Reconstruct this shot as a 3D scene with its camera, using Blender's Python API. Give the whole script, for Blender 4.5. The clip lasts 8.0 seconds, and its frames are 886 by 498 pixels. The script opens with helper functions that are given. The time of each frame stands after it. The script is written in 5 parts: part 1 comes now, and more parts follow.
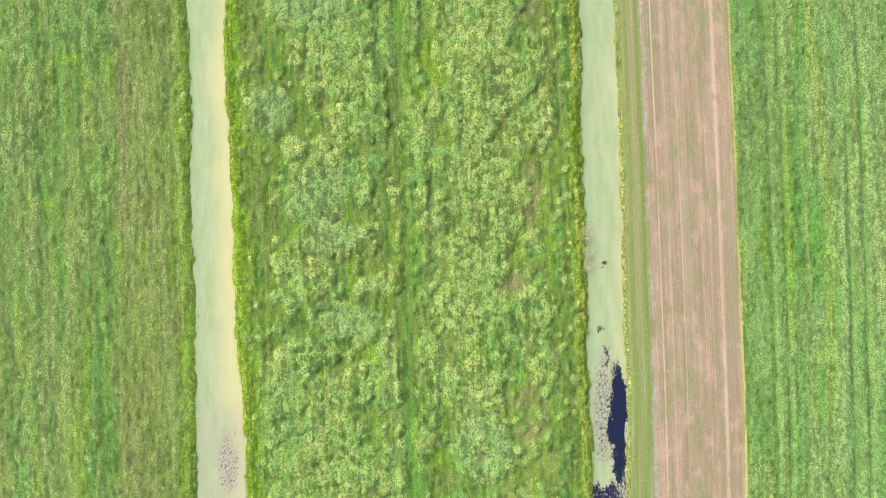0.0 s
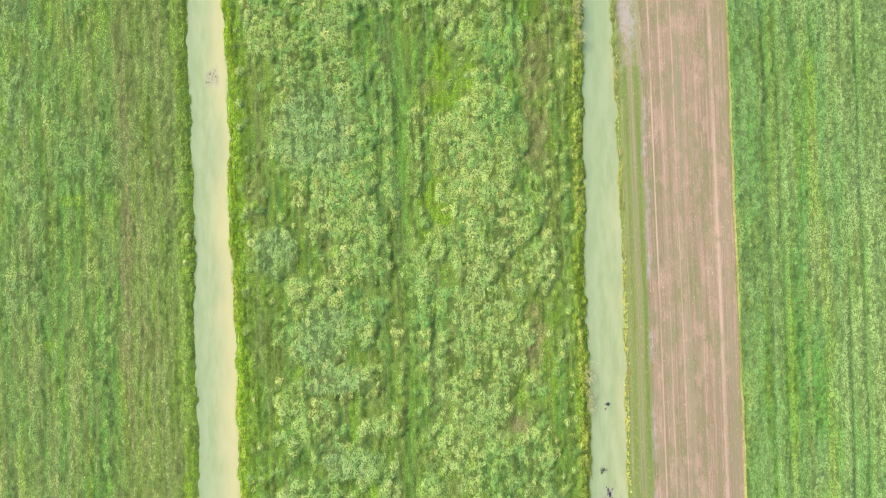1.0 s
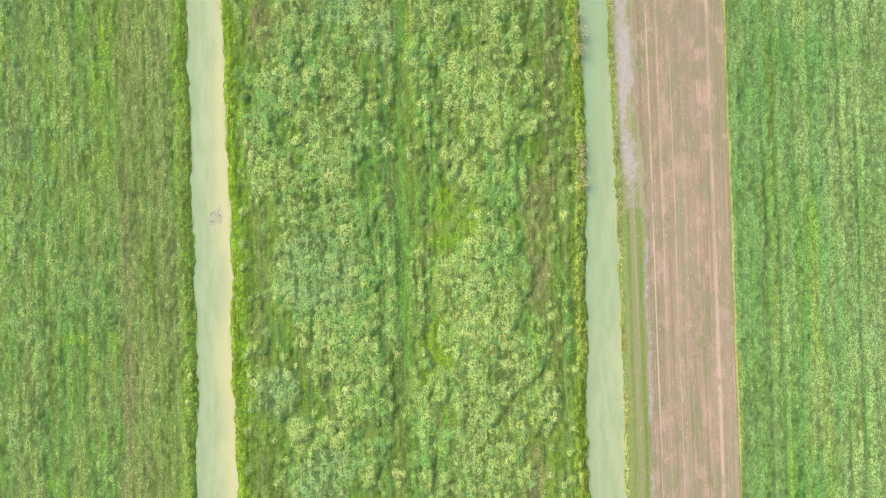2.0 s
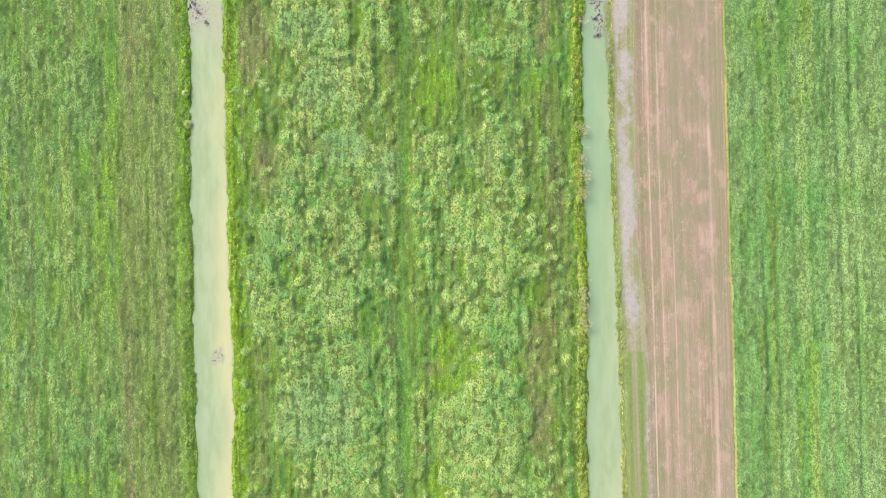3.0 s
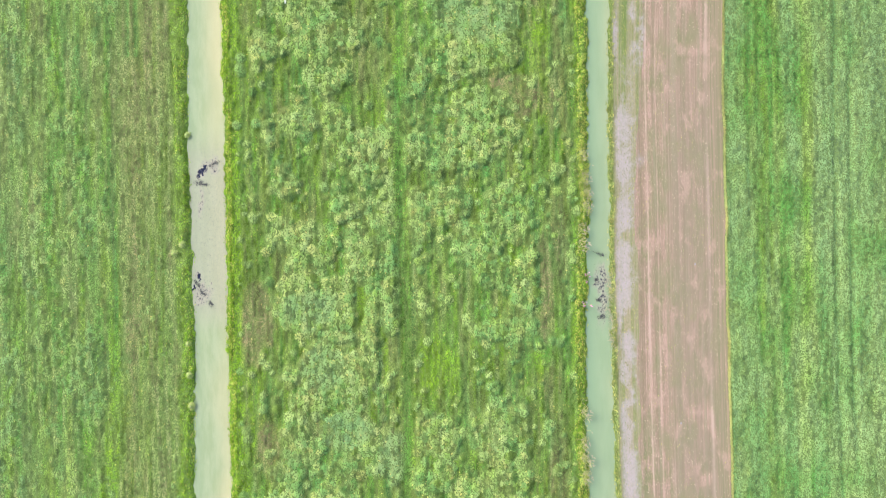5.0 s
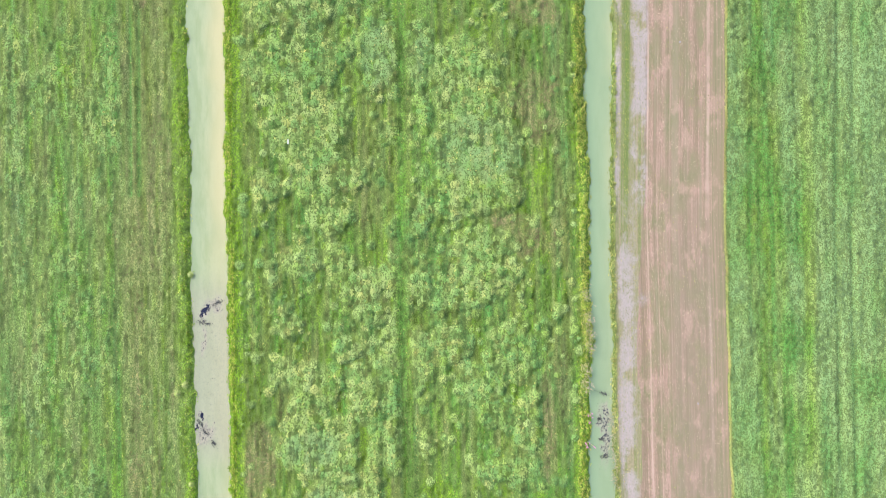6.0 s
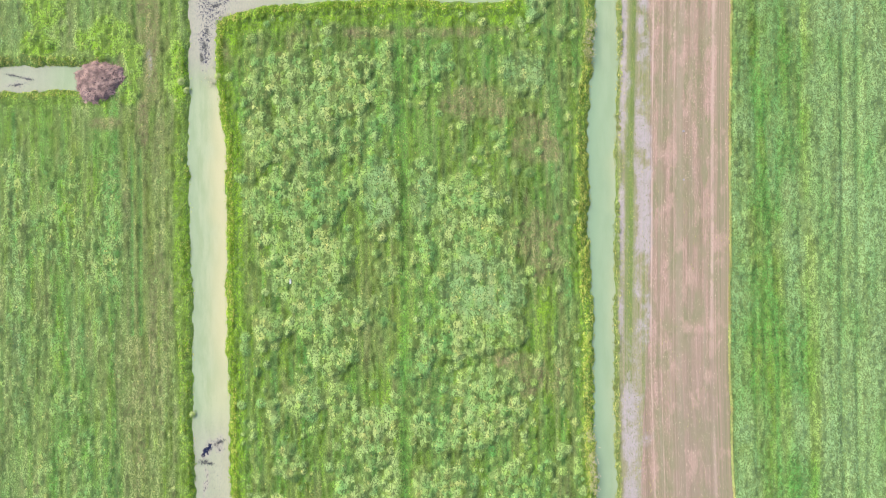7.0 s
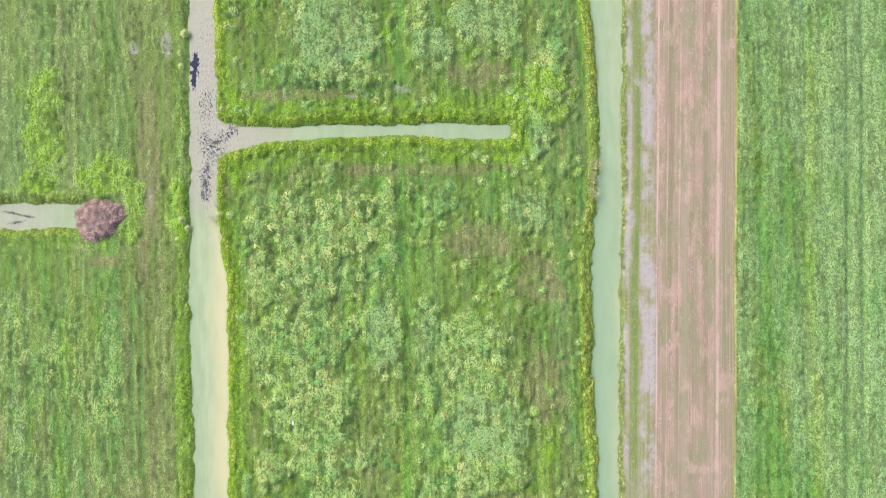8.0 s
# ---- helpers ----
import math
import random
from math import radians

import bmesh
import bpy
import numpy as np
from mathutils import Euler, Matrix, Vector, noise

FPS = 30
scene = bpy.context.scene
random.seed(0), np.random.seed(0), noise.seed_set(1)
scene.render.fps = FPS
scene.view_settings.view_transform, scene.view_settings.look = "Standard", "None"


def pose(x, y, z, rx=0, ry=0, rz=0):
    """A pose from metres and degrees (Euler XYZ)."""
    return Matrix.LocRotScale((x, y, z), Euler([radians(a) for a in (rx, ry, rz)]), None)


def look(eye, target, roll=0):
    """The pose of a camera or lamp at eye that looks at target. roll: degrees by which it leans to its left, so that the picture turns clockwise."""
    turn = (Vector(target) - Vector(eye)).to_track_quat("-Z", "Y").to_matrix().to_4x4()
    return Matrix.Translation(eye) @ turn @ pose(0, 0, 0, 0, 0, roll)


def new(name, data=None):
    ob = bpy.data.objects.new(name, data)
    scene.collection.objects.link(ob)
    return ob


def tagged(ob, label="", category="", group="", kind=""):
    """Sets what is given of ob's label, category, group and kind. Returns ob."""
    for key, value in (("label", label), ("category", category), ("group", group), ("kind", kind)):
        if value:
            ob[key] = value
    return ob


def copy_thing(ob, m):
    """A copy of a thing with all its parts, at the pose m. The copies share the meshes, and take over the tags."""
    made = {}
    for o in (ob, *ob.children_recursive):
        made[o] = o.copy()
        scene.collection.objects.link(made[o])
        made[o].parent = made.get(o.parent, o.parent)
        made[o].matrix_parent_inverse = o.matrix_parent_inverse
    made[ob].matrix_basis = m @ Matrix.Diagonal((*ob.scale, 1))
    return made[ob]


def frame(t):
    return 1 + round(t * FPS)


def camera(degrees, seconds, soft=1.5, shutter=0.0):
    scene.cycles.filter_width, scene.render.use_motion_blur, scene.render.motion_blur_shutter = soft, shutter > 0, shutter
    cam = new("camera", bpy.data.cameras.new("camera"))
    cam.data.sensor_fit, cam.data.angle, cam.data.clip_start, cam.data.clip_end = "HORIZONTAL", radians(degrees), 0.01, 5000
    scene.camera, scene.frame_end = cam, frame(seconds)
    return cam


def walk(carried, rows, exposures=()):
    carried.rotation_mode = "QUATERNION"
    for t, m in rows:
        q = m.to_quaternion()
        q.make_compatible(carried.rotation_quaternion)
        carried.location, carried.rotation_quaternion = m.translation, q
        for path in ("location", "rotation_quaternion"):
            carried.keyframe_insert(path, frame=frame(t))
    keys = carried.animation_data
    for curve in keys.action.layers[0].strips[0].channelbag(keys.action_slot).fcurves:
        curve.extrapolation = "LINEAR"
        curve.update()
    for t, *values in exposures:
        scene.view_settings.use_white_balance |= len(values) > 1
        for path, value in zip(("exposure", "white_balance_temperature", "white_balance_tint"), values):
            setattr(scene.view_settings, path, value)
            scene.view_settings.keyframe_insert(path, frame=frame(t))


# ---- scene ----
# ---- camera ----
cam = camera(70.2, 8.0, soft=0.8)
PATH = [
    (0.0, -0.48, 0.16, 66.80, -0.053, -0.013, -1.828),
    (0.5, -0.43, 7.60, 66.81, 0.000, 0.000, -1.789),
    (1.0, -0.37, 15.06, 66.83, 0.040, 0.009, -1.728),
    (1.5, -0.31, 22.52, 66.89, 0.038, 0.009, -1.537),
    (2.8, -0.16, 41.94, 67.05, 0.148, 0.032, -1.000),
    (3.0, -0.15, 44.94, 67.06, 0.149, 0.040, -0.880),
    (3.5, -0.12, 52.47, 67.10, 0.154, 0.036, -0.800),
    (4.0, -0.11, 59.98, 67.13, 0.166, 0.039, -0.815),
    (4.5, -0.10, 67.41, 67.14, 0.205, 0.042, -0.815),
    (5.8, 0.01, 86.19, 67.43, 0.720, 0.170, -0.980),
    (6.0, 0.04, 89.09, 67.44, 0.777, 0.204, -0.970),
    (6.5, 0.07, 96.37, 67.46, 0.920, 0.275, -1.035),
    (7.0, 0.00, 103.76, 67.34, 0.926, 0.230, -1.035),
    (7.5, -0.14, 111.24, 67.22, 0.852, 0.150, -1.085),
    (8.0, -0.24, 118.73, 67.06, 0.820, 0.098, -1.087),
]
walk(cam, [(t, pose(*row)) for t, *row in PATH], exposures=[(0.0, 1.89, 6480, 11), (1.5, 1.80, 6400, 12), (4.0, 1.89, 6000, 15.5), (8.0, 1.86, 5870, 21)])

# ---- sky and sun: hazy daylight from the north-west ----
SUN_ELEVATION, SUN_AZIMUTH = 44.0, 305.0  # degrees; azimuth clockwise from +y
world = bpy.data.worlds.new("sky")
world.use_nodes = True
scene.world = world
sky = world.node_tree.nodes.new("ShaderNodeTexSky")
sky.sky_type, sky.sun_disc = "NISHITA", False
sky.sun_elevation, sky.sun_rotation = radians(SUN_ELEVATION), radians(SUN_AZIMUTH)
sky.dust_density, sky.air_density = 3.0, 1.0
back = world.node_tree.nodes["Background"]
back.inputs["Strength"].default_value = 0.15
world.node_tree.links.new(sky.outputs[0], back.inputs[0])
sun_data = bpy.data.lights.new("sun", "SUN")
sun_data.energy, sun_data.angle, sun_data.color = 1.9, radians(25), (1.0, 0.94, 0.80)
sun = new("sun", sun_data)
a, e = radians(SUN_AZIMUTH), radians(SUN_ELEVATION)
sun.matrix_world = look((math.sin(a) * math.cos(e) * 200, math.cos(a) * math.cos(e) * 200, math.sin(e) * 200), (0, 0, 0))


# ---- node materials ----
class Nodes:
    """A short way to write a node tree."""

    def __init__(self, name):
        self.material = bpy.data.materials.new(name)
        self.material.use_nodes = True
        self.tree = self.material.node_tree
        self.shader = self.tree.nodes["Principled BSDF"]

    def put(self, socket, value):
        if isinstance(value, bpy.types.NodeSocket):
            self.tree.links.new(value, socket)
        elif isinstance(value, tuple) and len(value) == 3 and socket.type == "RGBA":
            socket.default_value = (*value, 1)
        else:
            socket.default_value = value

    def attribute(self, name):
        n = self.tree.nodes.new("ShaderNodeAttribute")
        n.attribute_name = name
        return n.outputs["Fac"]

    def math(self, op, a, b=0.0, clamp=False):
        n = self.tree.nodes.new("ShaderNodeMath")
        n.operation, n.use_clamp = op, clamp
        self.put(n.inputs[0], a)
        self.put(n.inputs[1], b)
        return n.outputs[0]

    def span(self, value, a, b, c=0.0, d=1.0):
        n = self.tree.nodes.new("ShaderNodeMapRange")
        n.interpolation_type = "SMOOTHSTEP"
        for k, v in enumerate((value, a, b, c, d)):
            self.put(n.inputs[k], v)
        return n.outputs[0]

    def mix(self, f, a, b, how="MIX"):
        n = self.tree.nodes.new("ShaderNodeMix")
        n.data_type, n.blend_type = "RGBA", how
        self.put(n.inputs[0], f)
        self.put(n.inputs[6], a)
        self.put(n.inputs[7], b)
        return n.outputs[2]

    def place(self, sx=1.0, sy=1.0, across=None):
        """Metres on the land, stretched; across replaces x."""
        geo = self.tree.nodes.new("ShaderNodeNewGeometry")
        part = self.tree.nodes.new("ShaderNodeSeparateXYZ")
        self.put(part.inputs[0], geo.outputs["Position"])
        join = self.tree.nodes.new("ShaderNodeCombineXYZ")
        self.put(join.inputs[0], self.math("MULTIPLY", across if across else part.outputs[0], sx))
        self.put(join.inputs[1], self.math("MULTIPLY", part.outputs[1], sy))
        return join.outputs[0]

    def along(self):
        geo = self.tree.nodes.new("ShaderNodeNewGeometry")
        part = self.tree.nodes.new("ShaderNodeSeparateXYZ")
        self.put(part.inputs[0], geo.outputs["Position"])
        return part.outputs[1]

    def noise(self, where, scale=1.0, detail=3.0, rough=0.55):
        n = self.tree.nodes.new("ShaderNodeTexNoise")
        self.put(n.inputs["Vector"], where)
        n.inputs["Scale"].default_value, n.inputs["Detail"].default_value, n.inputs["Roughness"].default_value = scale, detail, rough
        return n.outputs[0]

    def bump(self, height, strength=0.3, distance=0.05):
        n = self.tree.nodes.new("ShaderNodeBump")
        n.inputs["Strength"].default_value, n.inputs["Distance"].default_value = strength, distance
        self.put(n.inputs["Height"], height)
        self.put(self.shader.inputs["Normal"], n.outputs[0])

    def finish(self, colour, rough=0.8, specular=0.3):
        self.put(self.shader.inputs["Base Color"], colour)
        self.put(self.shader.inputs["Roughness"], rough)
        self.put(self.shader.inputs["Specular IOR Level"], specular)
        return self.material


OLIVE, PALE, FRESH, TEAL = (0.058, 0.098, 0.005), (0.151, 0.198, 0.062), (0.096, 0.174, 0.006), (0.040, 0.130, 0.026)
SAGE = (0.100, 0.162, 0.058)
DRY, STRAW = (0.126, 0.110, 0.048), (0.280, 0.245, 0.062)


def plant_colour(n):
    """Greens by the kind of plant that grows there; teal also paints shade among clumps."""
    c = n.mix(n.attribute("pale"), OLIVE, PALE)
    c = n.mix(n.attribute("teal"), c, TEAL)
    c = n.mix(n.attribute("fresh"), c, FRESH)
    c = n.mix(n.attribute("sage"), c, SAGE)
    return n.mix(n.attribute("dry"), c, DRY)


def leaf_material(name, gain=1.0):
    n = Nodes(name)
    c = plant_colour(n)
    c = n.mix(n.attribute("straw"), c, STRAW)
    grain = n.noise(n.place(1, 1), 9.0, 2.0)
    level = n.math("MULTIPLY", n.span(n.attribute("luck"), 0, 1, 0.53 * gain, 1.50 * gain), n.span(grain, 0.3, 0.7, 0.92, 1.08))
    join = n.tree.nodes.new("ShaderNodeCombineXYZ")
    for k in range(3):
        n.put(join.inputs[k], level)
    c = n.mix(1.0, c, join.outputs[0], "MULTIPLY")
    m = n.finish(c, 0.7, 0.06)
    thin = n.tree.nodes.new("ShaderNodeBsdfTranslucent")
    n.put(thin.inputs[0], c)
    both = n.tree.nodes.new("ShaderNodeMixShader")
    both.inputs[0].default_value = 0.25
    n.put(both.inputs[1], n.shader.outputs[0])
    n.put(both.inputs[2], thin.outputs[0])
    n.put(n.tree.nodes["Material Output"].inputs[0], both.outputs[0])
    return m


def ground_material():
    n = Nodes("turf_and_soil")
    across = n.attribute("across")
    fine = n.noise(n.place(1, 0.7), 5.0, 4.0, 0.65)
    broad = n.noise(n.place(1, 0.5), 0.35, 3.0)
    turf = n.mix(n.span(fine, 0.25, 0.65, 0.1, 0.65), plant_colour(n), (0.075, 0.106, 0.022))
    turf = n.mix(n.span(broad, 0.4, 0.75, 0.0, 0.2), turf, DRY)
    fields = n.noise(n.place(1, 0.4), 0.03, 4.0, 0.6)
    turf = n.mix(n.span(fields, 0.35, 0.65, 0.0, 0.3), turf, (0.060, 0.120, 0.028))
    # stubble strip: long streaks along the way it was mown
    blades = n.noise(n.place(1, 0.4), 11.0, 3.0, 0.7)
    turf = n.mix(n.span(blades, 0.58, 0.43, 0.0, 0.6), turf, (0.050, 0.080, 0.015))
    turf = n.mix(n.span(blades, 0.52, 0.66, 0.0, 0.5), turf, (0.120, 0.165, 0.040))
    streak = n.noise(n.place(1.3, 0.012, across), 1.0, 4.0, 0.6)
    thread = n.noise(n.place(6.0, 0.05, across), 1.0, 3.0, 0.6)
    blotch = n.noise(n.place(0.5, 0.16, across), 1.0, 4.0, 0.6)
    crumb = n.noise(n.place(1, 0.6), 7.0, 4.0, 0.75)
    mottle = n.noise(n.place(1.6, 0.45, across), 1.0, 5.0, 0.7)
    earth = n.mix(n.span(streak, 0.36, 0.62), (0.110, 0.085, 0.049), (0.184, 0.124, 0.085))
    earth = n.mix(n.math("MULTIPLY", n.span(thread, 0.46, 0.66, 0.0, 0.6), n.span(mottle, 0.38, 0.6, 0.0, 1.0)), earth, (0.226, 0.160, 0.116))
    earth = n.mix(n.math("MULTIPLY", n.span(thread, 0.52, 0.32, 0.0, 0.6), n.span(mottle, 0.62, 0.4, 0.0, 1.0)), earth, (0.105, 0.092, 0.050))
    earth = n.mix(n.math("MULTIPLY", n.span(blotch, 0.42, 0.60), n.span(mottle, 0.62, 0.42, 0.15, 0.8)), earth, (0.092, 0.098, 0.040))
    earth = n.mix(n.math("MULTIPLY", n.attribute("bare"), n.math("MULTIPLY", n.span(crumb, 0.35, 0.6, 0.5, 1.0), n.span(thread, 0.35, 0.6, 0.5, 1.0))), earth, (0.220, 0.144, 0.104))
    earth = n.mix(n.span(crumb, 0.46, 0.62, 0.0, 0.5), earth, (0.094, 0.078, 0.046))
    earth = n.mix(n.span(crumb, 0.46, 0.34, 0.0, 0.4), earth, (0.222, 0.166, 0.121))
    for at, wide, much in ((-1.8, 0.34, 0.8), (-1.2, 0.1, 0.3), (-5.9, 0.14, 0.5), (-8.25, 0.16, 0.9), (-7.2, 0.14, 0.5)):
        off = n.math("ABSOLUTE", n.math("SUBTRACT", across, at))
        earth = n.mix(n.math("MULTIPLY", n.span(off, wide, 0.0, 0.0, much), n.span(n.noise(n.place(0.4, 0.05, across), 1.0, 3.0), 0.36, 0.60, 0.3, 0.9)), earth, (0.245, 0.180, 0.130))
    for at, wide, much in ((-5.3, 0.55, 0.7), (-4.1, 0.35, 0.4), (-0.75, 0.6, 0.6), (-6.3, 0.25, 0.4), (-7.45, 0.16, 0.7), (-2.55, 0.2, 0.5)):
        off = n.math("ABSOLUTE", n.math("SUBTRACT", across, at))
        earth = n.mix(n.math("MULTIPLY", n.span(off, wide, wide * 0.3, 0.0, much), n.span(n.noise(n.place(0.5, 0.06, across), 1.0, 4.0, 0.6), 0.38, 0.58, 0.15, 1.0)), earth, n.mix(n.span(crumb, 0.35, 0.65), (0.108, 0.104, 0.052), (0.140, 0.124, 0.076)))
    weedy = n.math("MULTIPLY", n.math("MULTIPLY", n.span(n.along(), 34.0, 52.0), n.span(n.along(), 104.0, 84.0)), n.span(across, -6.8, -4.6, 0.0, 0.45))
    earth = n.mix(n.math("MULTIPLY", weedy, n.span(n.attribute("bare"), 0.5, 0.0)), earth, n.mix(n.span(crumb, 0.35, 0.65), (0.104, 0.090, 0.054), (0.132, 0.104, 0.068)))
    green_edge = n.math("MULTIPLY", n.span(across, -1.75, -1.2, 0.0, 0.75), n.span(n.along(), 18.0, 42.0))
    earth = n.mix(green_edge, earth, n.mix(n.span(thread, 0.4, 0.6), (0.098, 0.096, 0.045), (0.150, 0.112, 0.070)))
    patchy = n.noise(n.place(0.55, 0.30, across), 1.0, 3.0, 0.6)
    earth = n.mix(n.span(patchy, 0.54, 0.68, 0.0, 0.55), earth, n.mix(n.span(crumb, 0.35, 0.65), (0.236, 0.158, 0.114), (0.180, 0.124, 0.086)))
    earth = n.mix(n.span(patchy, 0.46, 0.34, 0.0, 0.55), earth, n.mix(n.span(crumb, 0.35, 0.65), (0.092, 0.090, 0.042), (0.136, 0.118, 0.066)))
    ash = n.mix(n.span(crumb, 0.35, 0.75), (0.205, 0.176, 0.160), (0.158, 0.138, 0.118))
    lane = n.noise(n.place(2.6, 0.012, across), 1.0, 3.0, 0.6)
    turf = n.mix(n.math("MULTIPLY", n.attribute("verge"), n.span(lane, 0.42, 0.56, 0.35, 0.9)), turf, n.mix(n.span(crumb, 0.3, 0.7), (0.185, 0.150, 0.095), (0.120, 0.110, 0.055)))
    edge = n.span(n.math("ADD", n.attribute("soil"), n.math("MULTIPLY", n.math("SUBTRACT", crumb, 0.5), 0.7)), 0.35, 0.65)
    c = n.mix(edge, turf, earth)
    dust = n.span(n.math("ADD", n.attribute("ashen"), n.math("MULTIPLY", n.math("SUBTRACT", n.noise(n.place(1, 0.8), 1.8, 5.0, 0.7), 0.5), 1.3)), 0.12, 0.95, 0.0, 0.9)
    c = n.mix(dust, c, ash)
    mud = n.span(n.attribute("mud"), 0.2, 0.8)
    c = n.mix(mud, c, (0.075, 0.080, 0.025))
    n.bump(crumb, 0.5, 0.04)
    return n.finish(c, 0.95, 0.1)


def water_material():
    n = Nodes("duckweed_water")
    grain = n.noise(n.place(1, 1), 14.0, 3.0, 0.7)
    drift = n.noise(n.place(1.6, 0.35), 0.7, 4.0, 0.6)
    flake = n.noise(n.place(1.0, 0.6), 5.0, 5.0, 0.78)
    fleck = n.noise(n.place(1.0, 0.8), 18.0, 3.0, 0.7)
    weed = n.mix(n.span(drift, 0.35, 0.65), (0.140, 0.168, 0.080), (0.176, 0.198, 0.104))
    weed = n.mix(n.attribute("cool"), weed, (0.110, 0.160, 0.084))
    weed = n.mix(n.attribute("yellow_tint"), weed, (0.250, 0.228, 0.112))
    # grey scum; in the stub ditch the same grey paints the sky's pale reflection
    weed = n.mix(n.attribute("muddy_and_sky"), weed, (0.178, 0.166, 0.114))
    weed = n.mix(n.span(grain, 0.35, 0.7, 0.0, 0.22), weed, (0.083, 0.104, 0.047))
    weed = n.mix(n.math("MULTIPLY", n.attribute("muddy_and_sky"), n.span(flake, 0.42, 0.62, 0.0, 0.45)), weed, (0.105, 0.104, 0.080))
    gap = n.math("ADD", n.math("MULTIPLY", flake, 0.65), n.math("MULTIPLY", fleck, 0.35))
    holes = n.span(n.math("ADD", gap, n.math("MULTIPLY", n.attribute("clear"), 0.36)), 0.66, 0.74)
    # open water: near black, with the blue sky's reflection tinted into the base
    c = n.mix(n.math("MULTIPLY", holes, n.span(n.attribute("clear"), 0.2, 0.5, 0.55, 1.0)), weed, (0.006, 0.008, 0.018))
    m = n.finish(c, n.span(holes, 0, 1, 0.8, 0.16), n.span(holes, 0, 1, 0.15, 0.10))
    n.bump(n.math("MULTIPLY", grain, n.span(holes, 1, 0)), 0.15, 0.01)
    return m


def plain_material(name, a, b, scale=6.0, rough=0.8):
    n = Nodes(name)
    c = n.mix(n.span(n.noise(n.place(1, 1), scale, 4.0, 0.65), 0.3, 0.7), a, b)
    return n.finish(c, rough, 0.25)


LEAF = leaf_material("leaves")
BANK_LEAF = leaf_material("bank_leaves", 1.14)
TURF = ground_material()
WATER = water_material()
BARK = plain_material("bark", (0.10, 0.075, 0.05), (0.17, 0.13, 0.09))
DEAD = plain_material("dead_stalks", (0.090, 0.060, 0.045), (0.275, 0.184, 0.130), 1.1, 0.9)
# matted dead plants, darkened to paint the shaded crevices between the stalks
DEAD_DARK = plain_material("shaded_dead_plants", (0.060, 0.042, 0.035), (0.175, 0.120, 0.095), 2.0, 0.95)
PLUME = plain_material("reed_plume", (0.18, 0.165, 0.09), (0.26, 0.235, 0.14), 8.0, 0.9)
REED = plain_material("reed_blade", (0.15, 0.19, 0.05), (0.30, 0.29, 0.10), 5.0, 0.6)
TUSSOCK = plain_material("sedge_leaf", (0.100, 0.160, 0.020), (0.20, 0.225, 0.055), 4.0, 0.65)
PINK = plain_material("pink_flower", (0.30, 0.10, 0.18), (0.38, 0.17, 0.26), 9.0, 0.7)
LITTER = plain_material("dry_straw", (0.20, 0.155, 0.095), (0.30, 0.240, 0.150), 4.0, 0.9)
STONE = plain_material("pale_stone", (0.12, 0.11, 0.10), (0.165, 0.15, 0.135), 8.0, 0.85)
SHEET = plain_material("white_plastic", (0.40, 0.42, 0.36), (0.52, 0.53, 0.46), 5.0, 0.5)
SOAKED = plain_material("soaked_plants", (0.012, 0.013, 0.012), (0.04, 0.042, 0.03), 8.0, 0.5)

# ---- the lie of the land ----
WATER_LEVEL = -0.20
STATIONS = np.arange(-28.0, 149.0, 6.0)  # along y, every 6 m
WEST_LEFT = [-27.19, -27.15, -26.99, -26.84, -26.75, -26.9, -26.92, -26.67, -26.65, -26.67, -26.73, -26.72, -26.76, -26.87, -26.85,
             -26.84, -26.81, -26.85, -26.91, -27.09, -27.17, -27.13, -27.23, -27.27, -27.36, -27.22, -27.07, -27.04, -27.02, -26.95]
WEST_RIGHT = [-22.34, -22.24, -22.37, -22.73, -22.93, -22.8, -22.89, -23.01, -23.15, -22.84, -22.84, -23.04, -23.16, -23.15, -23.22,
              -23.34, -23.3, -23.33, -23.52, -23.53, -23.51, -23.61, -23.6, -23.57, -23.55, -24.25, -24.46, -24.36, -24.52, -24.48]
EAST_LEFT = [14.66, 14.83, 14.62, 14.63, 14.7, 14.76, 14.66, 14.73, 14.89, 14.93, 15.06, 15.27, 15.3, 15.13, 14.9,
             15.04, 15.11, 15.22, 15.72, 15.58, 15.57, 15.7, 15.36, 15.51, 15.44, 15.97, 16.52, 16.76, 16.38, 16.02]
EAST_RIGHT = [17.87, 18.28, 18.58, 18.42, 18.48, 18.5, 18.56, 18.51, 18.48, 18.46, 18.36, 18.19, 17.98, 17.83, 17.74,
              17.72, 17.52, 17.45, 17.69, 17.64, 17.75, 17.8, 18.04, 18.17, 18.27, 18.62, 18.87, 19.01, 19.15, 19.17]
CROP_EDGE = [30.78, 30.84, 30.85, 30.83, 30.78, 30.74, 30.69, 30.61, 30.52, 30.46, 30.41, 30.34, 30.24, 30.15, 30.08,
             30.02, 29.99, 30.0, 30.01, 29.96, 29.92, 30.05, 30.25, 30.41, 30.54, 30.74, 30.98, 31.16, 31.33, 31.51]
SOIL_EDGE = [21.32, 21.31, 21.31, 21.31, 21.32, 21.33, 21.33, 21.29, 21.24, 21.21, 21.24, 21.29, 21.32, 21.33, 21.34,
             21.29, 21.28, 21.32, 21.36, 21.39, 21.43, 21.59, 21.78, 21.97, 22.15, 22.23, 22.3, 22.37, 22.44, 22.51]


def hashed(i, j, seed):
    h = (i * 374761393 + j * 668265263 + seed * 974711) & 0x7FFFFFFF
    h = ((h ^ (h >> 13)) * 1274126177) & 0x7FFFFFFF
    return ((h ^ (h >> 16)) & 0xFFFF) / 65535.0


